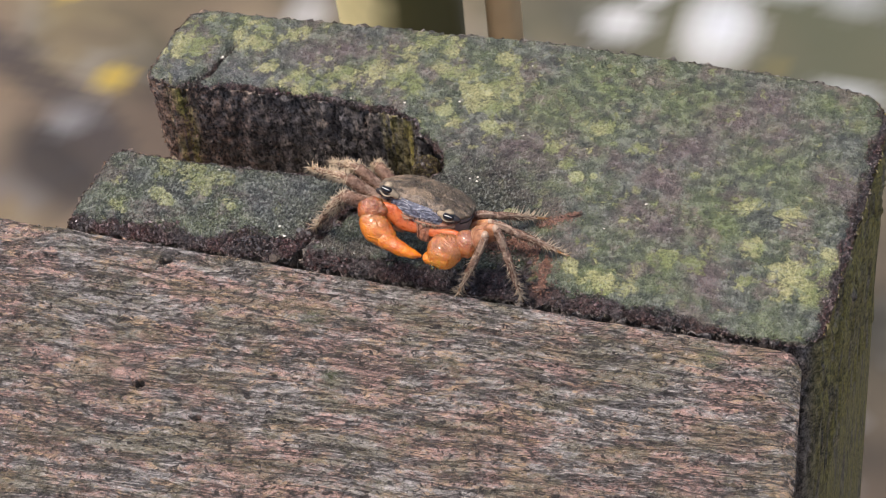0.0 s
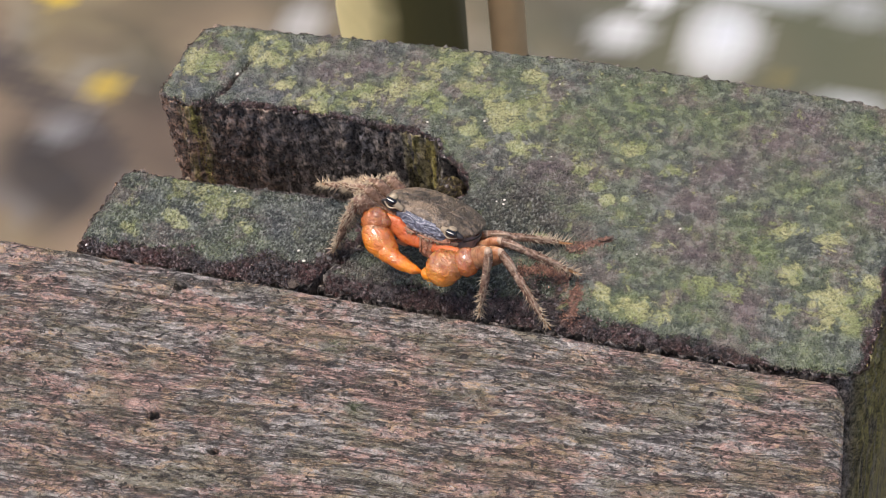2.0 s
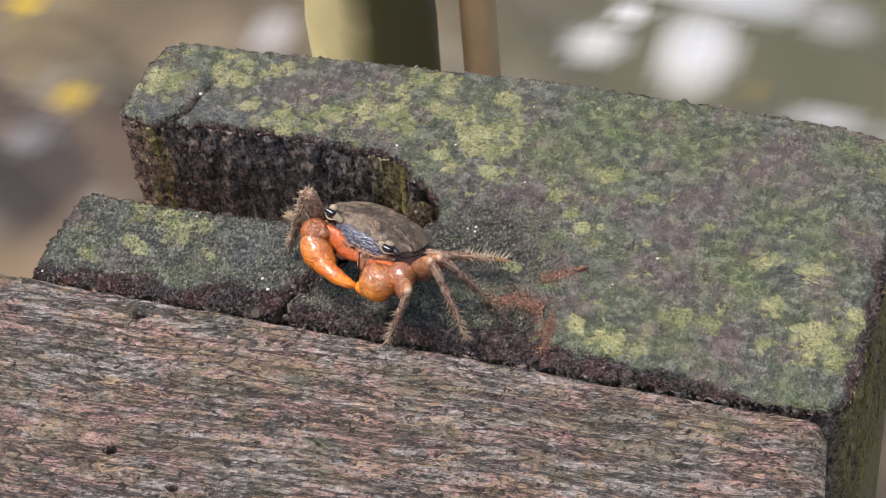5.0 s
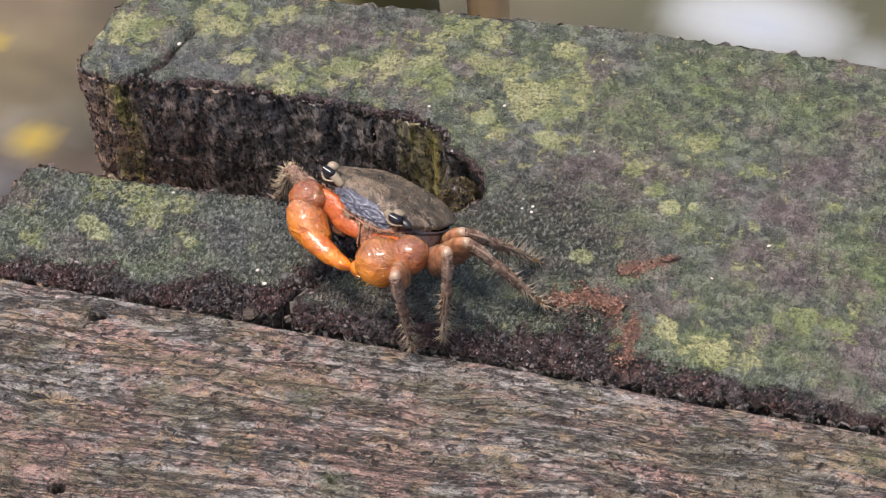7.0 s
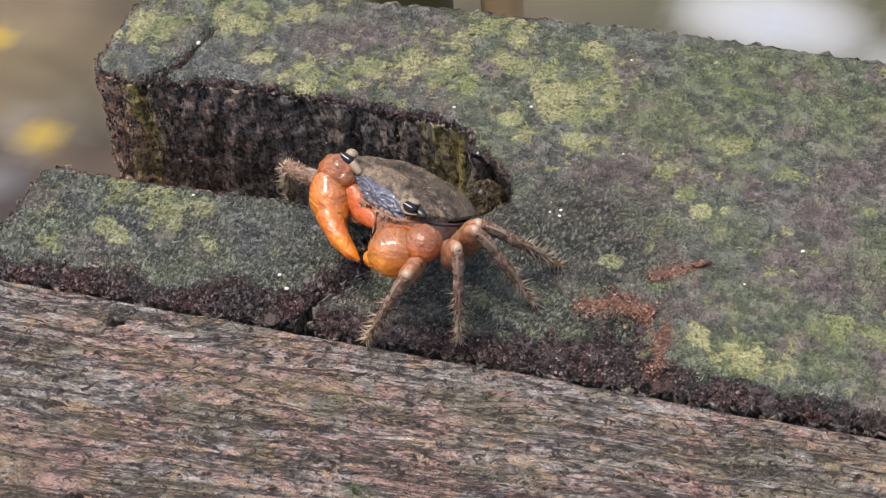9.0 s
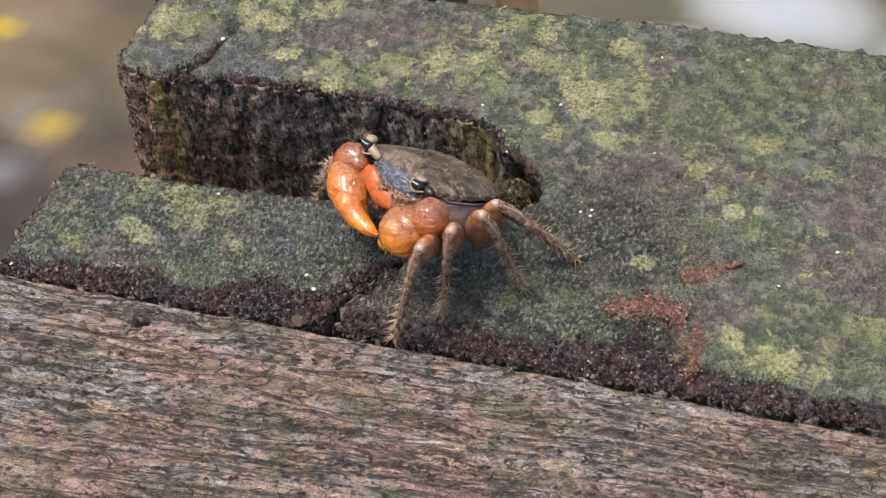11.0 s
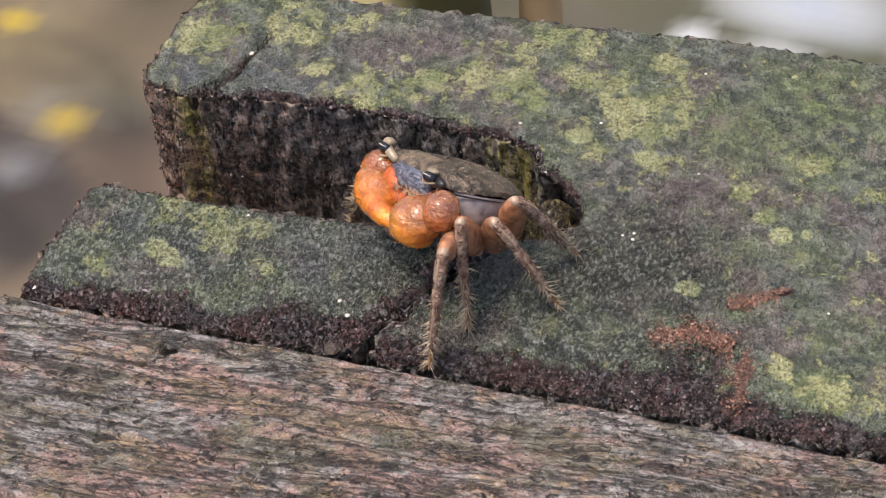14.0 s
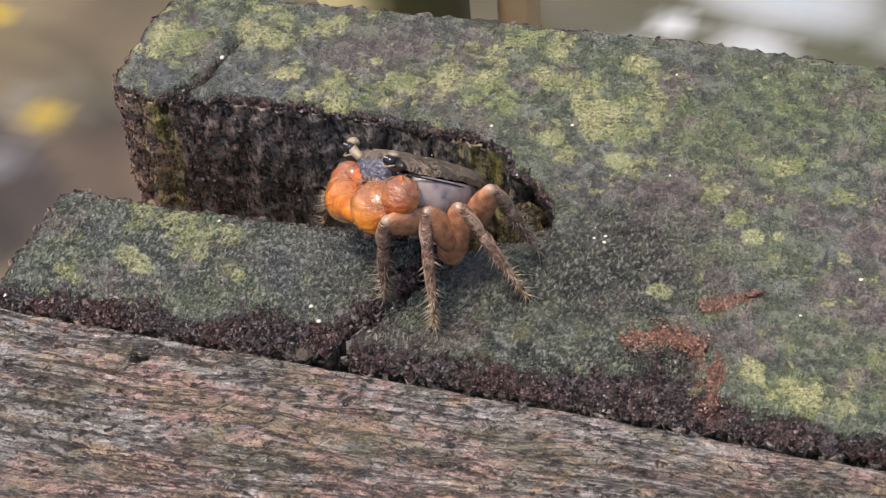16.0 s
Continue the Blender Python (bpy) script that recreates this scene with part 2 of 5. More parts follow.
def claw_material(name, low, high, top_a, top_b, level, wrinkle):
    """Wet, slightly see-through crab shell: clear orange below, brownish and finely wrinkled above."""
    m = Mat(name, 0.12)
    n, w = m.noise(330, 4, 0.65), m.noise(1.0, 4, 0.62, m.scaled(170, 170, 420), 2.2)
    parts = m.t.nodes.new("ShaderNodeSeparateXYZ")
    m.put(parts.inputs[0], m.co)
    top = m.ramp(m.math("ADD", parts.outputs["Z"], m.math("MULTIPLY", m.math("SUBTRACT", n, 0.5), 0.006)), level - 0.0026, level + 0.0030)
    c = m.mix(m.ramp(m.math("ADD", m.math("MULTIPLY", n, 0.5), m.math("MULTIPLY", m.noise(130, 4, 0.6), 0.5)), 0.40, 0.58), low, high)
    crease = m.ramp(m.math("ADD", m.math("MULTIPLY", w, 0.25), m.math("MULTIPLY", m.noise(420, 5, 0.7), 0.75)), 0.36, 0.62)
    c = m.mix(m.math("MULTIPLY", top, 0.88), c, m.mix(crease, top_a, top_b))
    c = m.mix(m.math("MULTIPLY", m.ramp(m.noise(1500, 3, 0.6), 0.60, 0.70), 0.22), c, (0.50, 0.30, 0.16))
    m.color(c)
    m.rough(m.math("ADD", m.math("MULTIPLY", m.ramp(w, 0.3, 0.7), 0.16), 0.10))
    m.bump((m.math("MULTIPLY", w, m.math("ADD", m.math("MULTIPLY", top, 0.8), 0.2)), wrinkle), (m.noise(1.0, 3, 0.55, m.scaled(330, 330, 480), 0.6), 0.0008), (m.noise(1300, 3), 0.00025))
    m.b.inputs["Subsurface Weight"].default_value = 0.45
    m.b.inputs["Subsurface Radius"].default_value = (1.0, 0.28, 0.05)
    m.b.inputs["Subsurface Scale"].default_value = 0.0026
    m.b.inputs["Coat Weight"].default_value = 0.9
    m.b.inputs["Coat Roughness"].default_value = 0.06
    return m.m


def face_material():
    """Wet slate shell with paler whorls."""
    m = Mat("slate_face_shell", 0.16)
    n = m.noise(700, 4, 0.65)
    c = m.mix(m.ramp(n, 0.36, 0.64), (0.035, 0.037, 0.050), (0.115, 0.118, 0.150))
    c = m.mix(m.math("MULTIPLY", m.attr("whorl"), m.ramp(n, 0.30, 0.55)), c, (0.24, 0.24, 0.275))
    c = m.mix(m.attr("rim"), c, m.mix(m.ramp(m.noise(1.0, 4, 0.7, m.scaled(1500, 600, 300)), 0.40, 0.60), (0.075, 0.052, 0.042), (0.36, 0.25, 0.19)))
    m.color(c)
    m.bump((n, 0.0005), (m.noise(1800, 2), 0.00015))
    return m.m


def plain_material(name, c, rough=0.5, vary=0.35, scale=300.0):
    m = Mat(name, rough)
    dark = tuple(v * (1 - vary) for v in c)
    m.color(m.mix(m.ramp(m.noise(scale, 3), 0.35, 0.65), dark, c))
    return m.m


def stem_material():
    """Pale yellow bark; the shade on its right half is painted in dark olive."""
    m = Mat("pale_stem", 0.6)
    parts = m.t.nodes.new("ShaderNodeSeparateXYZ")
    m.put(parts.inputs[0], m.co)
    c = m.mix(m.ramp(m.noise(14, 3), 0.35, 0.65), (0.56, 0.47, 0.22), (0.80, 0.68, 0.34))
    # painted shade: colour darkens across the stem towards +x
    side = m.math("ADD", parts.outputs["X"], m.math("MULTIPLY", m.math("SUBTRACT", m.noise(30, 2), 0.5), 0.012))
    m.color(m.mix(m.ramp(side, -0.1545, -0.1380), c, (0.085, 0.075, 0.022)))
    return m.m


def ground_material():
    m = Mat("mud_and_litter", 0.75)
    a, b, d = m.noise(9, 2, 0.5), m.noise(16, 2, 0.5, m.scaled(1, 1, 1, (5, 3, 0))), m.noise(5, 1, 0.5)
    c = m.mix(m.ramp(a, 0.36, 0.64), (0.022, 0.015, 0.012), (0.125, 0.092, 0.060))
    c = m.mix(m.math("MULTIPLY", m.ramp(b, 0.50, 0.68), 0.8), c, (0.125, 0.115, 0.11))
    c = m.mix(m.math("MULTIPLY", m.ramp(d, 0.52, 0.7), 0.9), c, (0.014, 0.011, 0.010))
    c = m.mix(m.math("MULTIPLY", m.ramp(m.noise(12, 2, 0.5, m.scaled(1, 1, 1, (1, 9, 4))), 0.52, 0.7), 0.7), c, (0.12, 0.085, 0.035))
    c = m.mix(m.math("MULTIPLY", m.attr("far_bank"), 0.85), c, (0.060, 0.064, 0.034))
    c = m.mix(m.math("MULTIPLY", m.ramp(m.noise(13, 0, 0.5), 0.46, 0.72), m.math("SUBTRACT", 0.85, m.math("MULTIPLY", m.attr("far_bank"), 0.6))), c, (0.010, 0.008, 0.008))
    c = m.mix(m.math("MULTIPLY", m.ramp(m.noise(12, 0, 0.5, m.scaled(1, 1, 1, (7, 2, 6))), 0.50, 0.74), m.math("SUBTRACT", 0.6, m.math("MULTIPLY", m.attr("far_bank"), 0.5))), c, (0.165, 0.115, 0.075))
    c = m.mix(m.math("MULTIPLY", m.attr("ochre"), 0.8), c, m.mix(m.ramp(b, 0.4, 0.6), (0.125, 0.100, 0.052), (0.205, 0.170, 0.090)))
    wet = m.attr("wet")
    # puddles: bright sky reflection painted in as a pale base colour
    c = m.mix(wet, c, (0.42, 0.43, 0.42))
    c = m.mix(m.attr("branch"), c, (0.030, 0.023, 0.020))
    c = m.mix(m.attr("yellow"), c, (0.36, 0.25, 0.02))
    m.color(c)
    m.rough(m.mix(wet, 0.75, 0.12))
    # IOR far above water's, to brighten the reflected sky
    m.put(m.b.inputs["IOR"], m.math("ADD", m.math("MULTIPLY", wet, 5.5), 1.4))
    m.bump((a, 0.004))
    return m.m


POST, PLANK = post_material(), plank_material()
CARAPACE = shell_material("carapace_shell", (0.030, 0.023, 0.017), (0.150, 0.110, 0.074), (0.25, 0.180, 0.120), 0.30, 560, 0.0010)
SIDE = shell_material("grey_side_shell", (0.125, 0.105, 0.103), (0.235, 0.195, 0.190), (0.29, 0.225, 0.200), 0.28, 420, 0.0002)
FACE = face_material()
CLAW = claw_material("orange_claw_shell", (0.48, 0.120, 0.010), (0.80, 0.270, 0.012), (0.165, 0.060, 0.024), (0.35, 0.145, 0.054), -0.0070, 0.0005)
CLAW_B = claw_material("amber_claw_shell", (0.54, 0.130, 0.008), (0.82, 0.280, 0.012), (0.155, 0.058, 0.024), (0.36, 0.150, 0.058), -0.0078, 0.0005)
CLAWTOP = claw_material("rust_wrist_shell", (0.42, 0.090, 0.009), (0.54, 0.150, 0.016), (0.115, 0.042, 0.020), (0.29, 0.120, 0.054), -0.0046, 0.0007)
THIGH_SHELL = shell_material("amber_thigh_shell", (0.20, 0.085, 0.045), (0.42, 0.195, 0.100), (0.50, 0.30, 0.18), 0.20, 420, 0.0003, 0.3)
MOUTH = shell_material("salmon_mouth_shell", (0.36, 0.075, 0.018), (0.50, 0.125, 0.032), (0.56, 0.20, 0.08), 0.26, 600, 0.0003, 0.3)
JAW = shell_material("tan_jaw_shell", (0.18, 0.075, 0.040), (0.38, 0.165, 0.092), (0.52, 0.22, 0.12), 0.3, 700, 0.0008)
LEG = shell_material("tan_leg_shell", (0.100, 0.053, 0.036), (0.30, 0.178, 0.118), (0.52, 0.38, 0.285), 0.20, 800, 0.0010)
KNEE = plain_material("pale_joint_shell", (0.36, 0.245, 0.165), 0.3, 0.5, 900)
HAIR = plain_material("straw_bristle", (0.50, 0.38, 0.25), 0.5)
TIP = plain_material("amber_toe", (0.42, 0.20, 0.07), 0.35)
EYE = plain_material("black_eye", (0.010, 0.010, 0.014), 0.06, 0.2)
PALE = plain_material("cream_shell", (0.30, 0.235, 0.155), 0.4, 0.35, 900)
WHITE = plain_material("white_grain_and_glint", (0.66, 0.60, 0.50), 0.5, 0.2, 900)
BLACK = plain_material("black_seam", (0.018, 0.013, 0.012), 0.35)
GROUND = ground_material()
STEM = stem_material()
STEM_B = plain_material("tan_stem", (0.54, 0.36, 0.18), 0.6, 0.3, 20)


# ---- mesh helpers ----
def mesh_of(name, verts, faces, material, smooth=True):
    me = bpy.data.meshes.new(name)
    me.from_pydata([tuple(v) for v in verts], [], [tuple(f) for f in faces])
    me.materials.append(material)
    me.polygons.foreach_set("use_smooth", [smooth] * len(me.polygons))
    me.update()
    return me


def part(name, me, parent, label="", m=None):
    ob = new(name, me)
    ob.parent = parent
    if m is not None:
        ob.matrix_basis = m
    return tagged(ob, label)


def loft(sections, ring=14, rough=0.0, seed=0.0):
    """Verts and faces of a closed tube through sections of (centre, half width, half height, side axis, up axis)."""
    verts, faces = [], []
    for k, (c, rw, rh, sx, up) in enumerate(sections):
        c, sx, up = Vector(c), Vector(sx).normalized(), Vector(up).normalized()
        for j in range(ring):
            a = 2 * math.pi * j / ring
            p = c + sx * (rw * math.cos(a)) + up * (rh * math.sin(a))
            if rough:
                p += (p - c) * rough * noise.noise(p * 6 + Vector((seed, 0, 0)))
            verts.append(p)
    n = len(sections)
    for k in range(n - 1):
        for j in range(ring):
            faces.append((k * ring + j, k * ring + (j + 1) % ring, (k + 1) * ring + (j + 1) % ring, (k + 1) * ring + j))
    faces.append(tuple(range(ring - 1, -1, -1)))
    faces.append(tuple((n - 1) * ring + j for j in range(ring)))
    return verts, faces


def bent(points, radii, flat=1.0, up=(0, 0, 1), ring=14, steps=5, rough=0.0, caps=True):
    """A tube along a smooth line through points, with a radius at each; flat: height over width."""
    pts = [Vector(p) for p in points]
    out = []
    for k in range(len(pts) - 1):
        a, b = pts[max(k - 1, 0)], pts[min(k + 2, len(pts) - 1)]
        for q in range(steps + (k == len(pts) - 2)):
            u = q / steps
            p0, p1 = pts[k], pts[k + 1]
            t0, t1 = (p1 - a) * 0.5, (b - p0) * 0.5
            p = p0 * (2 * u**3 - 3 * u**2 + 1) + t0 * (u**3 - 2 * u**2 + u) + p1 * (3 * u**2 - 2 * u**3) + t1 * (u**3 - u**2)
            w = u * u * (3 - 2 * u)
            out.append((p, radii[k] * (1 - w) + radii[k + 1] * w))
    if caps:
        (p0, r0), (p1, r1) = out[0], out[-1]
        d0, d1 = (out[1][0] - p0).normalized(), (p1 - out[-2][0]).normalized()
        out = [(p0 - d0 * r0 * 0.55, r0 * 0.35), (p0 - d0 * r0 * 0.35, r0 * 0.75)] + out + [(p1 + d1 * r1 * 0.35, r1 * 0.75), (p1 + d1 * r1 * 0.55, r1 * 0.35)]
    secs = []
    for k, (p, r) in enumerate(out):
        d = (out[min(k + 1, len(out) - 1)][0] - out[max(k - 1, 0)][0]).normalized()
        sx = d.cross(Vector(up)).normalized()
        secs.append((p, r, r * flat, sx, sx.cross(d)))
    return loft(secs, ring, rough)


def ball(c, rx, ry, rz, u=18, v=12, turn=None, rough=0.0):
    turn = turn or Matrix()
    verts, faces = [], []
    for i in range(v + 1):
        th = math.pi * i / v
        for j in range(u):
            a = 2 * math.pi * j / u
            p = Vector((rx * math.sin(th) * math.cos(a), ry * math.sin(th) * math.sin(a), rz * math.cos(th)))
            if rough:
                p *= 1 + rough * noise.noise(p * 9)
            verts.append(Vector(c) + turn.to_3x3() @ p)
    for i in range(v):
        for j in range(u):
            faces.append((i * u + j, (i + 1) * u + j, (i + 1) * u + (j + 1) % u, i * u + (j + 1) % u))
    return verts, faces


def joined(*shapes):
    verts, faces = [], []
    for v, f in shapes:
        n = len(verts)
        verts += list(v)
        faces += [tuple(i + n for i in q) for q in f]
    return verts, faces


def cm(shape):
    """The same shape with its centimetres turned into metres."""
    return [Vector(p) * CM for p in shape[0]], shape[1]


# ---- the timber post: rotten end grain, split by weather ----
def resample(poly, step):
    out = []
    for a, b in zip(poly, poly[1:] + poly[:1]):
        a, b = np.array(a, float), np.array(b, float)
        n = max(1, int(np.linalg.norm(b - a) / step))
        out += [a + (b - a) * k / n for k in range(n)]
    return np.array(out)


def inside(pts, poly):
    x, y = pts[:, 0], pts[:, 1]
    hit = np.zeros(len(pts), bool)
    for (x0, y0), (x1, y1) in zip(poly, np.roll(poly, -1, 0)):
        hit ^= ((y0 > y) != (y1 > y)) & (x < (x1 - x0) * (y - y0) / (y1 - y0 + 1e-12) + x0)
    return hit


def far_from(pts, line, closed=False):
    """Each point's distance to a line of points."""
    line = np.array(line, float)
    ends = np.roll(line, -1, 0) if closed else line[1:]
    best = np.full(len(pts), 1e9)
    for a, b in zip(line, ends):
        ab = b - a
        u = np.clip(((pts - a) @ ab) / (ab @ ab + 1e-12), 0, 1)[:, None]
        best = np.minimum(best, np.linalg.norm(pts - a - u * ab, axis=1))
    return best


def wobble(pts, scale, seed=0.0):
    return np.array([noise.noise(Vector((p[0] * scale, p[1] * scale, seed))) for p in pts])


SPLIT = [(-0.05, 0.0), (0.25, 0.75), (0.72, 1.55), (1.2, 2.4), (1.4, 2.8)]
CRACK = [(-4.75, 5.0), (-4.35, 5.35), (-4.05, 5.7), (-3.88, 6.3), (-3.68, 6.8)]
RUST = [(4.75, 1.50), (5.3, 1.74), (5.95, 1.64), (6.30, 1.15), (6.35, 0.45)]
STREAK = [(5.82, 2.45), (6.2, 2.66), (6.72, 2.92)]
# spots on the worn top: x, y and reach in cm
LICHEN_BACK = [(-4.89, 6.53, 0.81), (-3.15, 7.3, 0.74), (-2.1, 7.51, 0.59), (-2.43, 6.08, 0.37), (-1.57, 5.84, 0.59), (-1.1, 6.35, 0.59), (-0.45, 6.37, 0.59), (0.12, 6.7, 0.51), (0.83, 6.63, 0.74), (1.46, 6.35, 0.29),
               (0.85, 7.36, 0.44), (1.4, 7.89, 0.44), (2.04, 7.81, 0.44), (2.21, 6.95, 0.44), (2.73, 7.01, 0.37), (2.36, 5.62, 0.32), (2.92, 5.33, 0.37), (3.62, 5.98, 0.59), (3.99, 5.16, 0.47), (3.18, 6.49, 0.66), (3.85, 6.83, 0.59), (3.78, 7.64, 0.44), (5.44, 5.06, 0.41), (5.95, 4.48, 0.26)]
LICHEN_FRONT = [(10.6, 4.03, 0.37), (11.81, 4.0, 0.37), (12.32, 2.1, 0.88), (11.06, 2.83, 0.37), (9.97, 2.05, 0.44), (9.12, 2.06, 0.37), (7.51, 3.47, 0.32), (7.69, 0.94, 0.56), (8.34, 0.9, 0.29), (11.03, 1.65, 0.29), (13.08, 2.44, 0.41), (9.23, 4.78, 0.21), (6.89, 1.31, 0.26),
                (-3.5, 2.34, 0.5), (-2.94, 2.06, 0.44), (-2.37, 2.18, 0.32), (-4.83, 0.9, 0.26), (-4.09, 2.71, 0.44), (6.52, 5.77, 0.45), (7.79, 5.35, 0.36)]
THALLI = [(-3.95, 1.44, 0.30), (-3.62, 1.24, 0.26), (6.34, 4.12, 0.26), (6.75, 4.23, 0.13), (5.05, 2.62, 0.26), (2.45, 5.60, 0.26), (3.75, 5.35, 0.30), (-1.95, 1.40, 0.16), (-2.75, 1.72, 0.20), (-3.18, 1.62, 0.10)]
PURPLES = [(-1.47, 7.0, 0.81), (-0.76, 7.25, 0.66), (4.73, 4.62, 1.1), (9.07, 5.51, 0.81), (10.52, 7.58, 0.66), (8.01, 3.2, 0.65), (8.77, 2.99, 0.59), (10.23, 1.48, 0.53), (9.68, 6.71, 0.74), (11.03, 6.5, 0.59), (8.44, 4.42, 0.59), (7.34, 4.77, 0.41), (12.72, 5.12, 0.66)]
GREENS = [(5.53, 6.16, 1.1), (6.48, 7.16, 1.1), (8.98, 7.26, 1.1), (10.17, 4.4, 0.74), (10.12, 3.27, 0.88), (8.78, 1.71, 0.74), (7.61, 1.28, 0.59), (10.8, 5.49, 0.88), (12.2, 7.92, 0.59), (5.58, 3.64, 0.59), (12.81, 1.68, 0.44), (-1.88, 1.42, 0.5), (-5.2, 1.9, 0.5)]
BARE = [(-3.29, 5.81, 0.62), (-2.6, 5.65, 0.5), (-4.77, 5.51, 0.5), (-1.2, 1.6, 0.7), (-0.3, 2.3, 0.7), (-4.6, 1.9, 0.4)]
DAMP = [(3.6, 2.7, 1.2), (4.2, 3.2, 1.2), (4.9, 2.8, 0.9), (2.9, 2.2, 0.7)]
WET = [(2.2, 1.5, 0.9), (1.3, 0.8, 0.7), (3.3, 1.0, 0.9), (4.6, 1.1, 0.8), (5.4, 1.0, 0.6), (-0.2, 1.3, 0.6), (0.3, 2.0, 0.6)]


def spread(pts, spots):
    out = np.zeros(len(pts))
    for x, y, r in spots:
        out = np.maximum(out, np.exp(-((pts[:, 0] - x) ** 2 + ((pts[:, 1] - y) * 1.1) ** 2) / (r * r)))
    return out


def top_height(p, edge):
    """Height in cm of the worn top at points p that lie edge cm inside the rim, and how rotten it is."""
    front = p[:, 1]
    n1, n2, n3 = wobble(p, 0.9, 3.1), wobble(p, 3.2, 7.7), wobble(p, 9.0, 1.3)
    width = np.interp(p[:, 0], [-6, -4, -2, -0.6, 0.2, 2.5, 4.5, 5.6, 6.6, 8, 10, 11.5, 13], [0.50, 0.48, 0.62, 1.1, 0.60, 0.6, 0.95, 1.35, 0.72, 0.55, 0.42, 0.2, 0.25]) * (1 + 0.6 * n2 + 0.3 * n1)
    rot = np.clip(1.25 - front / np.maximum(width, 0.05), 0, 1)
    rot = np.maximum(rot, np.clip(1 - far_from(p, RUST) / (0.26 * (1 + 1.6 * n2)).clip(0.02), 0, 1) * np.clip(0.35 + 1.2 * n3, 0, 1))
    rot = np.maximum(rot, np.clip(1 - far_from(p, STREAK) / (0.20 * (1 + 1.6 * n2)).clip(0.02), 0, 1) * np.clip(0.35 + 1.2 * n3, 0, 1))
    slot = np.exp(-((front - 5.0) / 0.8) ** 2) * np.clip((3.6 - p[:, 0]) * 2, 0, 1) * np.clip((p[:, 0] + 4.4) * 2, 0, 1)
    rot = np.maximum(rot, np.clip(1 - edge / ((0.07 + 0.22 * slot) * (1 + 1.5 * n2)).clip(0.03), 0, 1) * (0.8 + 0.3 * slot))
    rot = np.maximum(rot, np.clip(1 - (13.6 - p[:, 0] + 0.05 * (p[:, 1] - 7)) / (0.45 * (1 + n2)).clip(0.05), 0, 1) * 0.9)
    rot = np.maximum(rot, np.clip(1.2 - far_from(p, SPLIT) / (0.30 * (1 + 1.3 * n2 + 0.8 * n1)).clip(0.03), 0, 1) * 0.95)
    cleft = far_from(p, CRACK) / (0.05 + 0.035 * np.clip((6.4 - front) / 1.2, 0, 1)) * (1 + 0.5 * n3)
    rot = np.maximum(rot, np.clip(1.7 - cleft, 0, 1))
    z = 0.02 * n1 + 0.012 * n2 + 0.010 * n3
    z -= 0.10 * np.clip(1 - edge / 0.16, 0, 1) ** 2
    z -= rot * (0.06 + 0.16 * np.clip(1 - front / 0.6, 0, 1) + 0.11 * n3 + 0.11 * n2 + 0.07 * wobble(p, 18.0, 6.6))
    z -= 0.40 * np.clip(1.25 - cleft, 0, 1)
    return z, rot


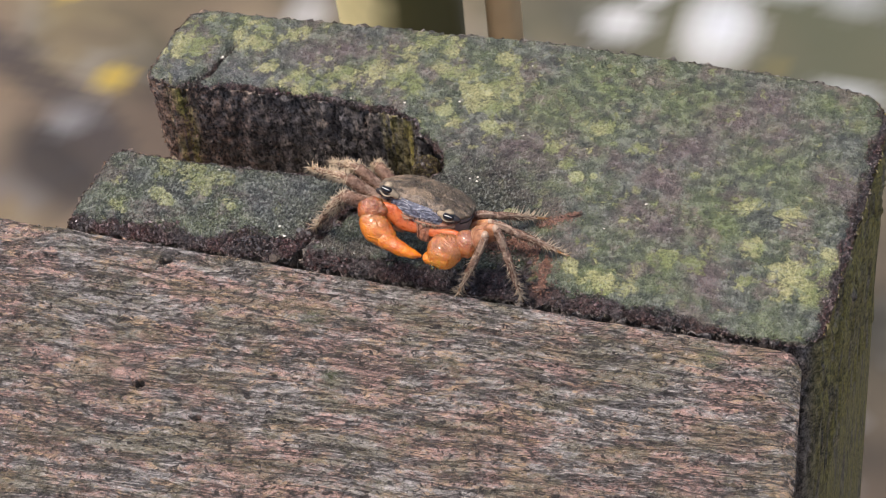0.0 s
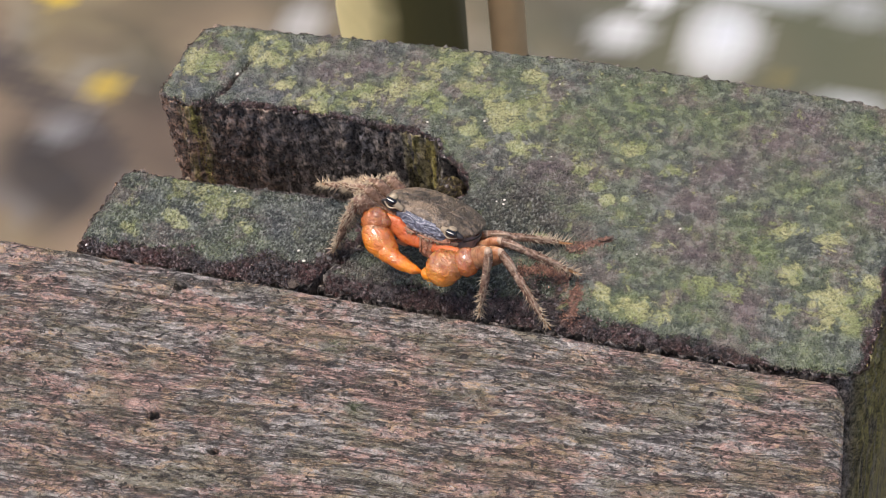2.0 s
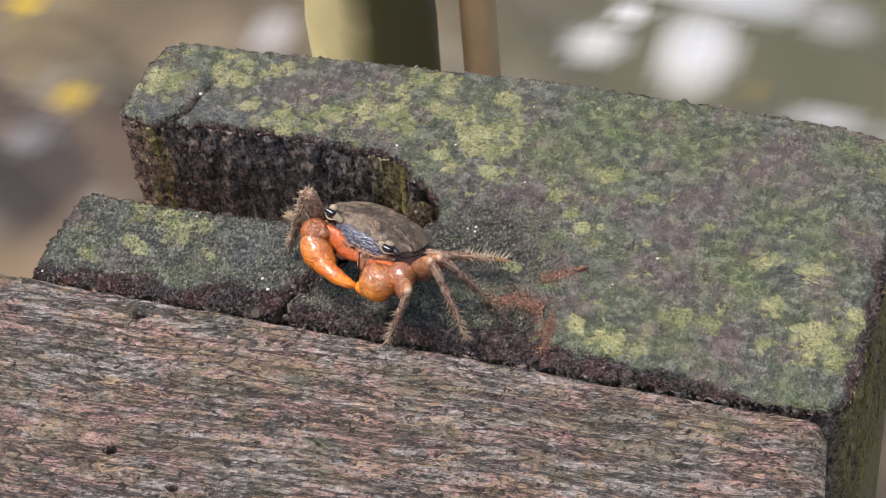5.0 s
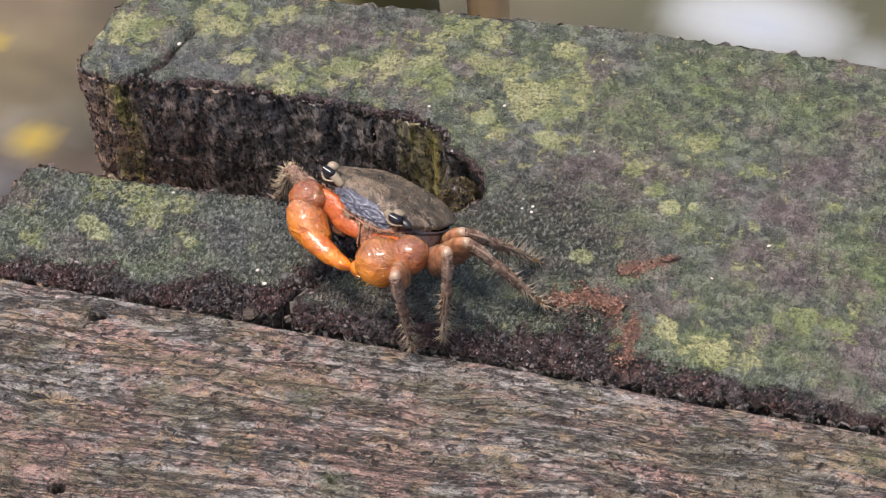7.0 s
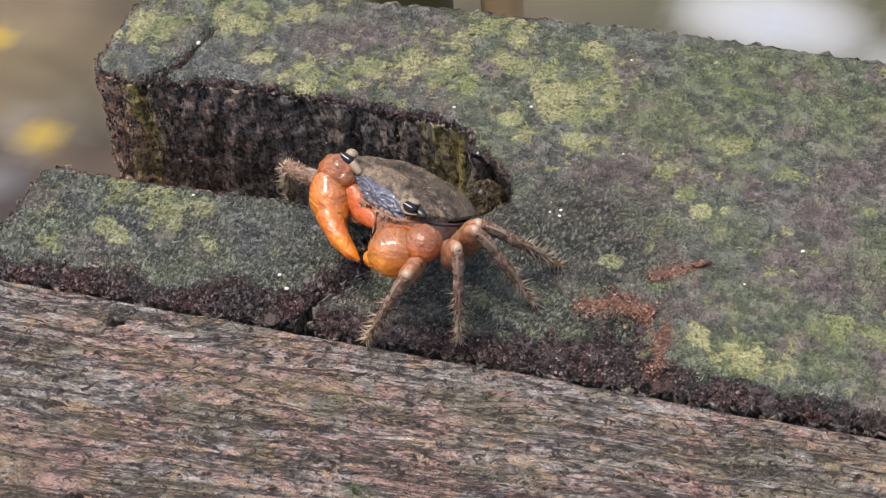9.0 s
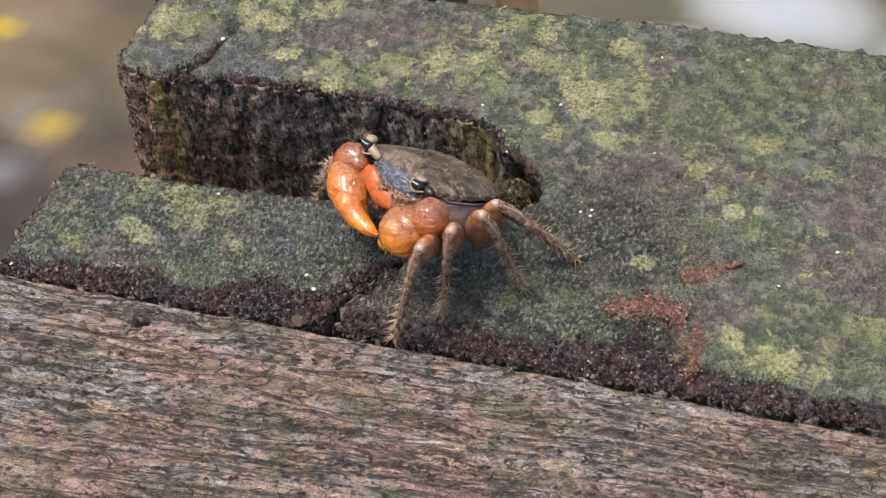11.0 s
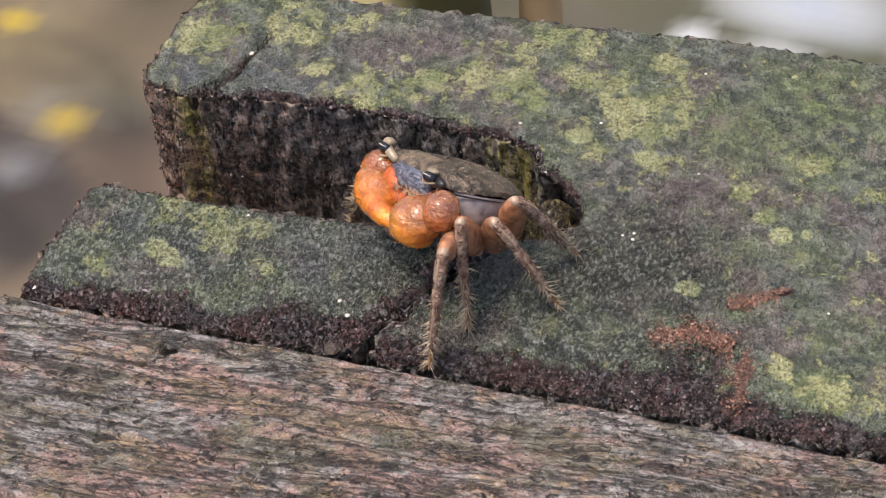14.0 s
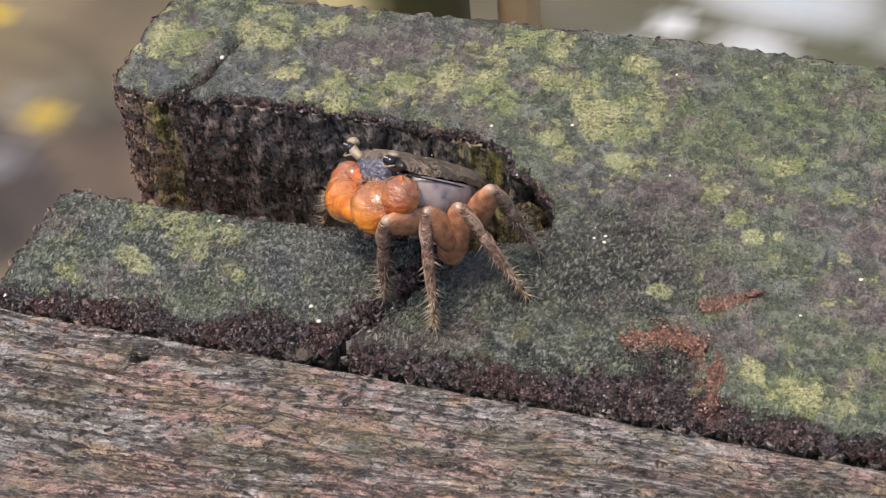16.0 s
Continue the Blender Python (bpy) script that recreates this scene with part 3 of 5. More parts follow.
def prism(name, poly, depth, cell, parent, label=""):
    """A weathered upright block: a worn top over the plan poly (cm), and fibrous walls down to depth."""
    from mathutils.geometry import delaunay_2d_cdt
    rim = resample(poly, cell)
    ragged = 0.045 + 0.11 * np.exp(-(far_from(rim, SPLIT) / 0.25) ** 2)[:, None] * (rim[:, 1:] < 2.2)
    rim = rim + ragged * np.stack([wobble(rim, 4.0, 5.0), wobble(rim, 4.0, 9.0)], 1) + 0.035 * np.stack([wobble(rim, 14.0, 2.0), wobble(rim, 14.0, 4.0)], 1)
    lo, hi = rim.min(0), rim.max(0)
    gx, gy = np.meshgrid(np.arange(lo[0], hi[0], cell), np.arange(lo[1], hi[1], cell))
    grid = np.stack([gx.ravel(), gy.ravel()], 1)
    grid = grid + cell * 0.3 * np.random.uniform(-1, 1, grid.shape)
    grid = grid[inside(grid, rim)]
    grid = grid[far_from(grid, rim[::2], True) > cell * 0.55]
    pts = np.concatenate([rim, grid])
    n = len(rim)
    loop = [(k, (k + 1) % n) for k in range(n)]
    v2, _, tris, orig, _, _ = delaunay_2d_cdt([Vector(p) for p in pts], loop, [tuple(range(n))], 1, 1e-6, True)
    p = np.array([tuple(v) for v in v2])
    edge = far_from(p, rim[::2], True)
    first = {o: k for k, who in enumerate(orig) for o in who if o < n}
    edge[[first[k] for k in range(n)]] = 0
    z, rot = top_height(p, edge)
    mids = np.array([p[list(t)].mean(0) for t in tris])
    tris = [t for t, ok in zip(tris, inside(mids, rim)) if ok]
    verts = [(*a, b) for a, b in zip(p, z)]
    faces = [tuple(t) for t in tris]
    flip = sum((p[t[1]][0] - p[t[0]][0]) * (p[t[2]][1] - p[t[0]][1]) - (p[t[1]][1] - p[t[0]][1]) * (p[t[2]][0] - p[t[0]][0]) for t in tris[:50]) < 0
    if flip:
        faces = [t[::-1] for t in faces]
    zs = list(np.arange(-0.09, -3.2, -0.075)) + [-4.0, -5.5, -depth]
    tang = np.roll(rim, -1, 0) - np.roll(rim, 1, 0)
    area = np.sum(rim[:, 0] * np.roll(rim[:, 1], -1) - np.roll(rim[:, 0], -1) * rim[:, 1])
    out = np.stack([tang[:, 1], -tang[:, 0]], 1) / (np.linalg.norm(tang, axis=1)[:, None] + 1e-9) * (1 if area > 0 else -1)
    run = np.cumsum(np.linalg.norm(np.roll(rim, -1, 0) - rim, axis=1))
    rows = [[first[k] for k in range(n)]]
    side = [0.0] * len(verts)
    rows_attr = list(rot)
    for zz in zs:
        row = []
        for k in range(n):
            w = 0.13 * noise.noise(Vector((run[k] * 4.0, zz * 0.55, 11))) + 0.08 * noise.noise(Vector((run[k] * 9.0, zz * 1.4, 3))) + 0.05 * noise.noise(Vector((run[k] * 2.0, zz * 2.5, 8)))
            w += 0.06 * noise.noise(Vector((run[k] * 6.0, zz * 3.0, 21))) + 0.05 * noise.noise(Vector((run[k] * 11.0, zz * 5.0, 13))) + 0.03 * noise.noise(Vector((run[k] * 20.0, zz * 11.0, 31)))
            under = 0.55 * math.exp(-((rim[k][0] - 2.6) ** 2 + (rim[k][1] - 3.8) ** 2) / 0.7) * min(1.0, abs(zz) / 0.6)
            q = rim[k] + out[k] * (w - 0.012 * abs(zz) - under)
            row.append(len(verts))
            verts.append((q[0], q[1], zz))
            side.append(1.0)
            rows_attr.append(0.0)
        rows.append(row)
    for a, b in zip(rows, rows[1:]):
        for k in range(n):
            j = (k + 1) % n
            faces.append((a[k], b[k], b[j], a[j]) if area > 0 else (a[k], a[j], b[j], b[k]))
    me = mesh_of(name, [Vector(v) * CM for v in verts], faces, POST)
    xy = np.array(verts)[:, :2]
    yellow_spots = spread(xy, [(1.62, 5.15, 0.34), (1.05, 5.3, 0.20), (-4.75, 5.1, 0.30)])
    for key, values in (("rot", rows_attr), ("rust", np.exp(-(np.minimum(far_from(xy, RUST), far_from(xy, STREAK)) / 0.3) ** 2)), ("side", side), ("lichen", spread(xy, LICHEN_BACK + LICHEN_FRONT) * (1 - 0.75 * spread(xy, PURPLES)) * (1 - 0.9 * spread(xy, BARE))), ("thallus", spread(xy, THALLI)), ("purple", spread(xy, PURPLES)), ("green", spread(xy, GREENS)), ("bare", spread(xy, BARE)), ("pores", (1 - np.array(side)) * np.clip(0.32 + 0.8 * spread(xy, DAMP + WET) + 0.7 * ((xy[:, 0] < 1.5) & (xy[:, 1] < 3.0)), 0, 1)), ("yellow_wall", yellow_spots), ("lit_outer", np.clip((xy[:, 0] - 12.9) * 2.5, 0, 1)), ("damp", np.maximum(spread(xy, DAMP), 0.35 * spread(xy, WET))), ("earthy", np.exp(-np.clip((xy[:, 0] + 5.6) / 2.8, 0, None) ** 2))):
        me.attributes.new(key, "FLOAT", "POINT").data.foreach_set("value", [float(v) for v in values])
    return part(name, me, parent, label)


def timber_post():
    post = tagged(new("timber_post"), "old split timber post with mossy, lichen-spotted top", "post")
    main = [(0.22, -0.02), (2.0, 0.02), (4.5, -0.04), (7.0, 0.0), (10.0, 0.04), (12.2, 0.10), (12.95, 0.20), (13.28, 0.55), (13.42, 3.0), (13.62, 7.0), (13.55, 7.80), (13.1, 8.31), (11.8, 8.57),
            (8.0, 8.62), (4.2, 8.58), (1.0, 8.33), (-3.0, 8.05), (-4.6, 7.98), (-5.25, 7.75), (-5.52, 7.0), (-5.68, 5.6), (-5.58, 5.26), (-4.9, 5.08), (-4.4, 5.12), (-3.4, 5.32), (-1.5, 5.42), (0.0, 5.34),
            (1.2, 5.30), (1.75, 5.18), (1.95, 4.7), (2.35, 4.55), (2.8, 4.1), (2.92, 3.7), (2.5, 3.25), (1.9, 3.05), (1.55, 2.75), (1.0, 1.75), (0.78, 1.55), (0.42, 0.75)]
    slab = [(-5.95, -0.06), (-4.0, -0.08), (-2.0, -0.06), (-0.30, -0.05), (-0.05, 0.15), (0.27, 0.75), (0.72, 1.55), (1.22, 2.35), (1.38, 2.75), (0.9, 2.88), (-0.5, 2.86), (-1.6, 2.80), (-3.0, 2.72), (-4.2, 2.70), (-5.35, 2.72), (-5.62, 2.55), (-5.85, 1.2)]
    prism("post_top", main, 8.0, 0.085, post)
    prism("split_piece", slab, 8.0, 0.085, post, "split-off corner of the post with a rotten dark edge")
    crumbs("crumb_layer", main, 170000, 5, post)
    crumbs("crumb_layer", slab, 46000, 6, post)
    flakes(post)
    wall_clods(main, post)
    low = [(-5.8, 0.0), (13.2, 0.1), (13.45, 8.2), (-5.4, 7.9)]
    v = [Vector((x, y, z)) * CM for z in (-7.9, -62) for x, y in low]
    me = mesh_of("post_foot", v, [(3, 2, 1, 0), (4, 5, 6, 7)] + [(k, (k + 1) % 4, 4 + (k + 1) % 4, 4 + k) for k in range(4)], POST, False)
    for key, value in (("rot", 0.0), ("rust", 0.0), ("side", 1.0), ("lit_outer", 1.0)):
        me.attributes.new(key, "FLOAT", "POINT").data.foreach_set("value", [value] * 8)
    part("post_foot", me, post)
    return post


def shards(places, seed):
    """Small irregular chips: (x, y, z, length, width, height, turn) each, in cm."""
    rnd = random.Random(seed)
    verts, faces = [], []
    for x, y, z, a, b, h, turn in places:
        ca, sa = math.cos(turn), math.sin(turn)
        n = len(verts)
        for u, v, w in ((1, 0, 0), (0, 1, 0), (-1, 0, 0), (0, -1, 0), (0, 0, 1), (0, 0, -1)):
            u, v, w = (q + rnd.uniform(-0.35, 0.35) for q in (u, v, w))
            verts.append(((x + a * u * ca - b * v * sa) * CM, (y + a * u * sa + b * v * ca) * CM, (z + h * w) * CM))
        faces += [(n, n + 1, n + 4), (n + 1, n + 2, n + 4), (n + 2, n + 3, n + 4), (n + 3, n, n + 4), (n + 1, n, n + 5), (n + 2, n + 1, n + 5), (n + 3, n + 2, n + 5), (n, n + 3, n + 5)]
    return verts, faces


def crumb_material(name, dark, mid, light, grey=0.75):
    m = Mat(name, 0.2)
    isl = m.t.nodes.new("ShaderNodeNewGeometry").outputs["Random Per Island"]
    c = m.mix(m.ramp(isl, 0.0, 0.6), dark, mid)
    c = m.mix(m.ramp(isl, 0.70, 1.0), c, light)
    c = m.mix(m.math("MULTIPLY", m.ramp(m.noise(85, 3), 0.46, 0.58), grey), c, m.mix(m.ramp(isl, 0.2, 1.0), (0.008, 0.007, 0.006), tuple(0.55 * sum(light) / 3 for _ in light)))
    m.color(c)
    m.rough(m.math("ADD", m.math("MULTIPLY", m.noise(900, 2), 0.5), 0.08))
    return m.m


def flakes(post):
    """Rust-brown flakes along the curl of decay and its streak."""
    rnd = np.random.RandomState(31)
    rows = []
    for line, count, wide in ((RUST, 3600, 0.13), (STREAK, 1300, 0.085)):
        seg = np.array(line)
        for _ in range(count):
            k = rnd.randint(len(seg) - 1)
            q = seg[k] + (seg[k + 1] - seg[k]) * rnd.rand() + rnd.normal(0, wide, 2) * (0.35 + rnd.rand())
            if noise.noise(Vector((q[0] * 3.0, q[1] * 3.0, 4.0))) < -0.30:
                continue
            r = rnd.uniform(0.012, 0.036)
            rows.append((q[0], q[1], 0.0 + rnd.uniform(-0.02, 0.02), r, r * 0.55, r * 0.45, rnd.uniform(0, 6.28)))
    tagged(part("rust_layer", mesh_of("rust_layer", *shards(rows, 9), FLAKE, False), post, "orange-brown flaking decay"), kind="stuff")


def wall_clods(poly, post):
    """Crumbly lumps of rotten wood on the walls of the slot."""
    rnd = np.random.RandomState(77)
    rim = resample(poly, 0.03)
    rim = rim[(rim[:, 1] > 4.4) & (rim[:, 1] < 5.7) & (rim[:, 0] < 2.3)]
    dark, tan = [], []
    for _ in range(2600):
        x, y = rim[rnd.randint(len(rim))]
        if rnd.rand() > (0.10 if x > 0.9 else 0.65 if x > -3.4 else 1.0):
            continue
        z = -2.9 * rnd.rand() ** 0.9
        r = rnd.uniform(0.012, 0.040) * (1.6 if rnd.rand() > 0.93 else 1.0)
        row = (x + rnd.normal(0, 0.02), y + rnd.normal(0.0, 0.035), z, r * 0.8, r * 0.8, r * rnd.uniform(0.7, 1.8), rnd.uniform(0, 6.28))
        chance = 0.85 * math.exp(-((x + 5.4) / 1.6) ** 2) + 0.10 * (noise.noise(Vector((x * 1.5, z * 1.5, 3))) > 0.1)
        (tan if rnd.rand() < chance else dark).append(row)
    tagged(part("wall_crumb", mesh_of("wall_crumb", *shards(dark, 21), CLOD, False), post, "black crumbly wood inside the slot"), kind="stuff")
    tagged(part("tan_crumb", mesh_of("tan_crumb", *shards(tan, 22), TAN_CLOD, False), post, "rust-brown crumbs with tan specks"), kind="stuff")


def crumbs(name, poly, count, seed, parent):
    rnd = np.random.RandomState(seed)
    rim = resample(poly, 0.15)
    lo, hi = rim.min(0), rim.max(0)
    p = rnd.uniform(lo, [hi[0], min(hi[1], 9.0)], (count, 2))
    p = p[inside(p, rim)]
    edge = far_from(p, rim, True)
    z, rot = top_height(p, edge)
    free = np.minimum(far_from(p, RUST), far_from(p, STREAK)) > 0.3
    free &= (p[:, 1] < 6.0) | (p[:, 0] > 12.8)
    keep = free & (rot + 0.35 * rnd.uniform(-1, 1, len(p)) > 0.62)
    p, z = p[keep], z[keep]
    size = rnd.uniform(0.010, 0.034, len(p)) * np.where(rnd.uniform(0, 1, len(p)) > 0.93, 1.9, 1.0)
    rows = [(a[0], a[1], b + 0.3 * r, r, r * 0.7, r * h, t) for a, b, r, h, t in zip(p, z, size, rnd.uniform(0.6, 1.5, len(p)), rnd.uniform(0, 6.28, len(p)))]
    ob = part(name, mesh_of(name, *shards(rows, seed), CRUMB, False), parent, "crumbling dark rotten wood")
    return tagged(ob, kind="stuff")


# the palest crumbs carry the grey wet highlights in their colour
CRUMB = crumb_material("rotten_crumb", (0.007, 0.005, 0.005), (0.078, 0.038, 0.034), (0.25, 0.195, 0.190))
FLAKE = crumb_material("rusty_flake", (0.022, 0.011, 0.008), (0.140, 0.062, 0.038), (0.32, 0.17, 0.105), 0.1)
CLOD = crumb_material("slot_wall_clod", (0.005, 0.004, 0.004), (0.060, 0.046, 0.038), (0.20, 0.16, 0.135))
MOSSY = crumb_material("brown_moss_crumb", (0.010, 0.008, 0.005), (0.070, 0.052, 0.024), (0.20, 0.165, 0.075), 0.0)
BROWNLUMP = shell_material("brown_lump", (0.030, 0.022, 0.017), (0.085, 0.062, 0.046), (0.13, 0.10, 0.075), 0.8, 500, 0.0008)
GREYSTONE = shell_material("grey_pebble", (0.05, 0.045, 0.042), (0.12, 0.115, 0.11), (0.20, 0.19, 0.18), 0.7, 600, 0.0004)
TAN_CLOD = crumb_material("tan_wall_clod", (0.025, 0.015, 0.011), (0.13, 0.07, 0.045), (0.34, 0.22, 0.15), 0.2)


# ---- the plank beside it ----
HOLES = [(-3.03, -0.60, 0.14, 0.10), (-2.40, -4.32, 0.13, 0.13), (-0.68, -5.0, 0.12, 0.09), (-3.36, -1.0, 0.08, 0.07), (2.1, -3.2, 0.05, 0.04), (9.6, -2.2, 0.06, 0.04), (6.2, -5.4, 0.09, 0.05), (-5.4, -2.6, 0.05, 0.05)]


def wooden_plank():
    plank = tagged(new("wooden_plank"), "grey-brown weathered plank with rough open grain", "plank")
    xs = np.concatenate([np.arange(-60, -14, 1.0), np.arange(-14, 12.3, 0.09), np.arange(12.3, 12.92, 0.06), [12.92]])
    ys = np.concatenate([np.arange(-0.10, -9.0, -0.055), np.arange(-9.0, -14.0, -0.5), [-14.0]])
    verts, rot = [], []
    for y in ys:
        for x in xs:
            slant = 0.145 * (-y - 0.3) * np.clip((x + 2) / 14.9, 0, 1)
            curve = -0.30 * max(0.0, (x - 12.3) / 0.6) ** 2 * max(0.0, 1 - (-y) / 0.5)
            px, py = x + slant + curve * 0.6, y
            z = 0.055 * noise.noise(Vector((px * 0.45, (py - 0.065 * px) * 4.2, 1))) + 0.040 * noise.noise(Vector((px * 0.8, (py - 0.065 * px) * 8.5, 5))) + 0.026 * noise.noise(Vector((px * 5.0, py * 11.0, 9))) + 0.022 * noise.noise(Vector((px * 2.2, py * 7.0, 14)))
            z -= 0.10 * np.clip(1 + (y + 0.10) / 0.14, 0, 1) ** 2 + 0.22 * np.clip((x - 12.55) / 0.37, 0, 1) ** 2
            r = 0.0
            for hx, hy, a, b in HOLES:
                d = ((px - hx) * 0.9 + (py - hy) * 0.35) ** 2 / a**2 + ((py - hy) - (px - hx) * 0.5) ** 2 / b**2
                if d < 2.2:
                    z -= 0.45 * max(0.0, 1 - d / 1.4)
                    r = max(r, min(1.0, 1.9 - d))
            py += 0.025 * noise.noise(Vector((px * 2.2, 4.0, 2.0))) * max(0.0, 1 + (y + 0.10) / 0.6)
            verts.append((px, py, z - 0.03))
            rot.append(max(r, 0.0))
    nx, ny = len(xs), len(ys)
    faces = [(j * nx + i, (j + 1) * nx + i, (j + 1) * nx + i + 1, j * nx + i + 1) for j in range(ny - 1) for i in range(nx - 1)]
    ring = [i for i in range(nx)] + [j * nx + nx - 1 for j in range(1, ny)] + [(ny - 1) * nx + i for i in range(nx - 2, -1, -1)] + [j * nx for j in range(ny - 2, 0, -1)]
    last = ring
    for zz in (-0.3, -0.8, -1.6, -3.0, -4.5):
        row = []
        for k in ring:
            x, y, z = verts[k]
            row.append(len(verts))
            verts.append((x + 0.06 * noise.noise(Vector((y * 6, zz * 3, 2))) - (0.05 if x > 12 else 0), y + (0.03 if y < -5 else -0.03) + 0.05 * noise.noise(Vector((x * 3, zz * 5, 4))), zz))
            rot.append(0.35)
        n = len(ring)
        faces += [(last[k], last[(k + 1) % n], row[(k + 1) % n], row[k]) for k in range(n)]
        last = row
    faces.append(tuple(last[::-1]))
    me = mesh_of("board", [Vector(v) * CM for v in verts], faces, PLANK)
    me.attributes.new("rot", "FLOAT", "POINT").data.foreach_set("value", [float(v) for v in rot])
    xy = np.array(verts)[:, :2]
    me.attributes.new("green", "FLOAT", "POINT").data.foreach_set("value", [float(v) for v in 0.7 * spread(xy, [(2.1, -3.15, 0.22), (1.2, -1.55, 0.30), (10.8, -0.7, 0.4)])])
    part("board", me, plank)
    rnd = random.Random(12)
    rows = []
    for _ in range(7000):
        x, y = rnd.uniform(-13.5, 12.6), -0.16 - 8.7 * rnd.random()
        length = rnd.uniform(0.03, 0.13)
        z = 0.055 * noise.noise(Vector((x * 0.45, (y - 0.065 * x) * 4.2, 1))) + 0.040 * noise.noise(Vector((x * 0.8, (y - 0.065 * x) * 8.5, 5)))
        if all((x - hx) ** 2 + (y - hy) ** 2 > 0.04 for hx, hy, _, _ in HOLES):
            rows.append((x, y, z - 0.035 + rnd.uniform(0.0, 0.018), length, rnd.uniform(0.018, 0.045), rnd.uniform(0.016, 0.045), rnd.uniform(-0.10, 0.23)))
    me = mesh_of("grain_fuzz", *shards(rows, 3), PLANK, False)
    me.attributes.new("rot", "FLOAT", "POINT").data.foreach_set("value", [0.0] * len(me.vertices))
    tagged(part("grain_fuzz", me, plank, "fine raised splinters of the grain"), kind="stuff")
    return plank


# ---- the crab ----
def half_width(y):
    return float(np.interp(y, [-0.71, -0.65, -0.52, -0.28, 0.1, 0.45, 0.75, 0.90], [0.60, 0.76, 0.95, 1.11, 1.20, 1.19, 1.10, 1.00]))


def carapace_shape():
    ys, us = np.linspace(-0.70, 0.92, 56), np.linspace(-1, 1, 70)
    verts = []
    for y in ys:
        for u in us:
            x = u * half_width(y)
            dome = (1 - abs(u) ** 3.2) * 0.20
            along = 1 - 0.55 * max(0.0, (-y - 0.1) / 0.92) ** 2 - 0.25 * max(0.0, (y - 0.45) / 0.5) ** 2
            z = dome * along + 0.08 * along - 0.20 * max(0.0, (-y - 0.35) / 0.67) ** 2
            z += 0.030 * noise.noise(Vector((x * 3.2, y * 3.2, 1))) + 0.018 * noise.noise(Vector((x * 8, y * 8, 4)))
            z -= 0.035 * math.exp(-(((abs(x) - 0.36) / 0.07) ** 2)) * (1 if -0.5 < y < 0.5 else 0.3)
            z -= 0.03 * math.exp(-(((y - 0.22 - 0.10 * abs(x)) / 0.05) ** 2))
            if y > 0.80:
                z -= 0.16 * ((y - 0.80) / 0.12) * (1 if abs(x) < 0.58 else 0.35)
            verts.append((x, y if y > 0 else y * 1.32, z - (0.06 * y * y if y < 0 else 0)))
    n = len(us)
    faces = [(j * n + i, j * n + i + 1, (j + 1) * n + i + 1, (j + 1) * n + i) for j in range(len(ys) - 1) for i in range(n - 1)]
    ring = list(range(n)) + [j * n + n - 1 for j in range(1, len(ys))] + [(len(ys) - 1) * n + i for i in range(n - 2, -1, -1)] + [j * n for j in range(len(ys) - 2, 0, -1)]
    base = len(verts)
    for k in ring:
        x, y, z = verts[k]
        verts.append((x * 0.95, y * 0.95, z - 0.09))
    m = len(ring)
    faces += [(ring[k], base + k, base + (k + 1) % m, ring[(k + 1) % m]) for k in range(m)]
    faces.append(tuple(base + k for k in range(m)))
    return verts, faces


def trunk_shape():
    """The deep grey body below the shell."""
    verts, ring, rows = [], 44, [(-0.04, 0.97), (-0.16, 1.0), (-0.38, 0.99), (-0.60, 0.92), (-0.78, 0.76), (-0.90, 0.48)]
    for z, k in rows:
        for j in range(ring):
            a = 2 * math.pi * j / ring
            y = 0.88 * math.sin(a) if math.sin(a) > 0 else 0.70 * math.sin(a)
            w = half_width(y) * max(0.0, 1 - abs(math.sin(a)) ** 9) if abs(math.sin(a)) < 0.999 else 0
            verts.append((math.copysign(w, math.cos(a)) * abs(math.cos(a)) ** 0.25 * k, (y if y > 0 else y * 1.28) * k - (1 - k) * 0.1, z))
    faces = [(r * ring + j, (r + 1) * ring + j, (r + 1) * ring + (j + 1) % ring, r * ring + (j + 1) % ring) for r in range(len(rows) - 1) for j in range(ring)]
    faces.append(tuple((len(rows) - 1) * ring + j for j in range(ring)))
    return verts, faces


def bristles(count, y0, y1, radius, length, seed, lean=0.5):
    """Thin stiff hairs round a leg that runs along +y."""
    rnd = random.Random(seed)
    verts, faces = [], []
    for _ in range(count):
        y = y0 + (y1 - y0) * rnd.random() ** 0.6
        a = rnd.uniform(0, 2 * math.pi)
        r = float(np.interp(y, [0, 2.1], [radius, radius * 0.3]))
        d = Vector((math.cos(a), lean + rnd.uniform(-0.2, 0.4), math.sin(a))).normalized()
        p = Vector((r * math.cos(a), y, r * math.sin(a)))
        q = p + d * length * rnd.uniform(0.5, 1.15)
        s = d.cross(Vector((0.3, 0.9, 0.2))).normalized() * 0.013
        t = d.cross(s).normalized() * 0.013
        n = len(verts)
        verts += [p + s, p - s * 0.5 + t, p - s * 0.5 - t, q]
        faces += [(n, n + 1, n + 3), (n + 1, n + 2, n + 3), (n + 2, n, n + 3)]
    return verts, faces


THIGH, SHANK = 1.2, 2.15
HIPS = {(s, k): (s * x, y, z if s > 0 else z - 0.20) for s in (1, -1) for k, (x, y, z) in enumerate([(1.04, 0.38, -0.54), (1.06, 0.06, -0.54), (1.00, -0.32, -0.50), (0.84, -0.64, -0.42)])}
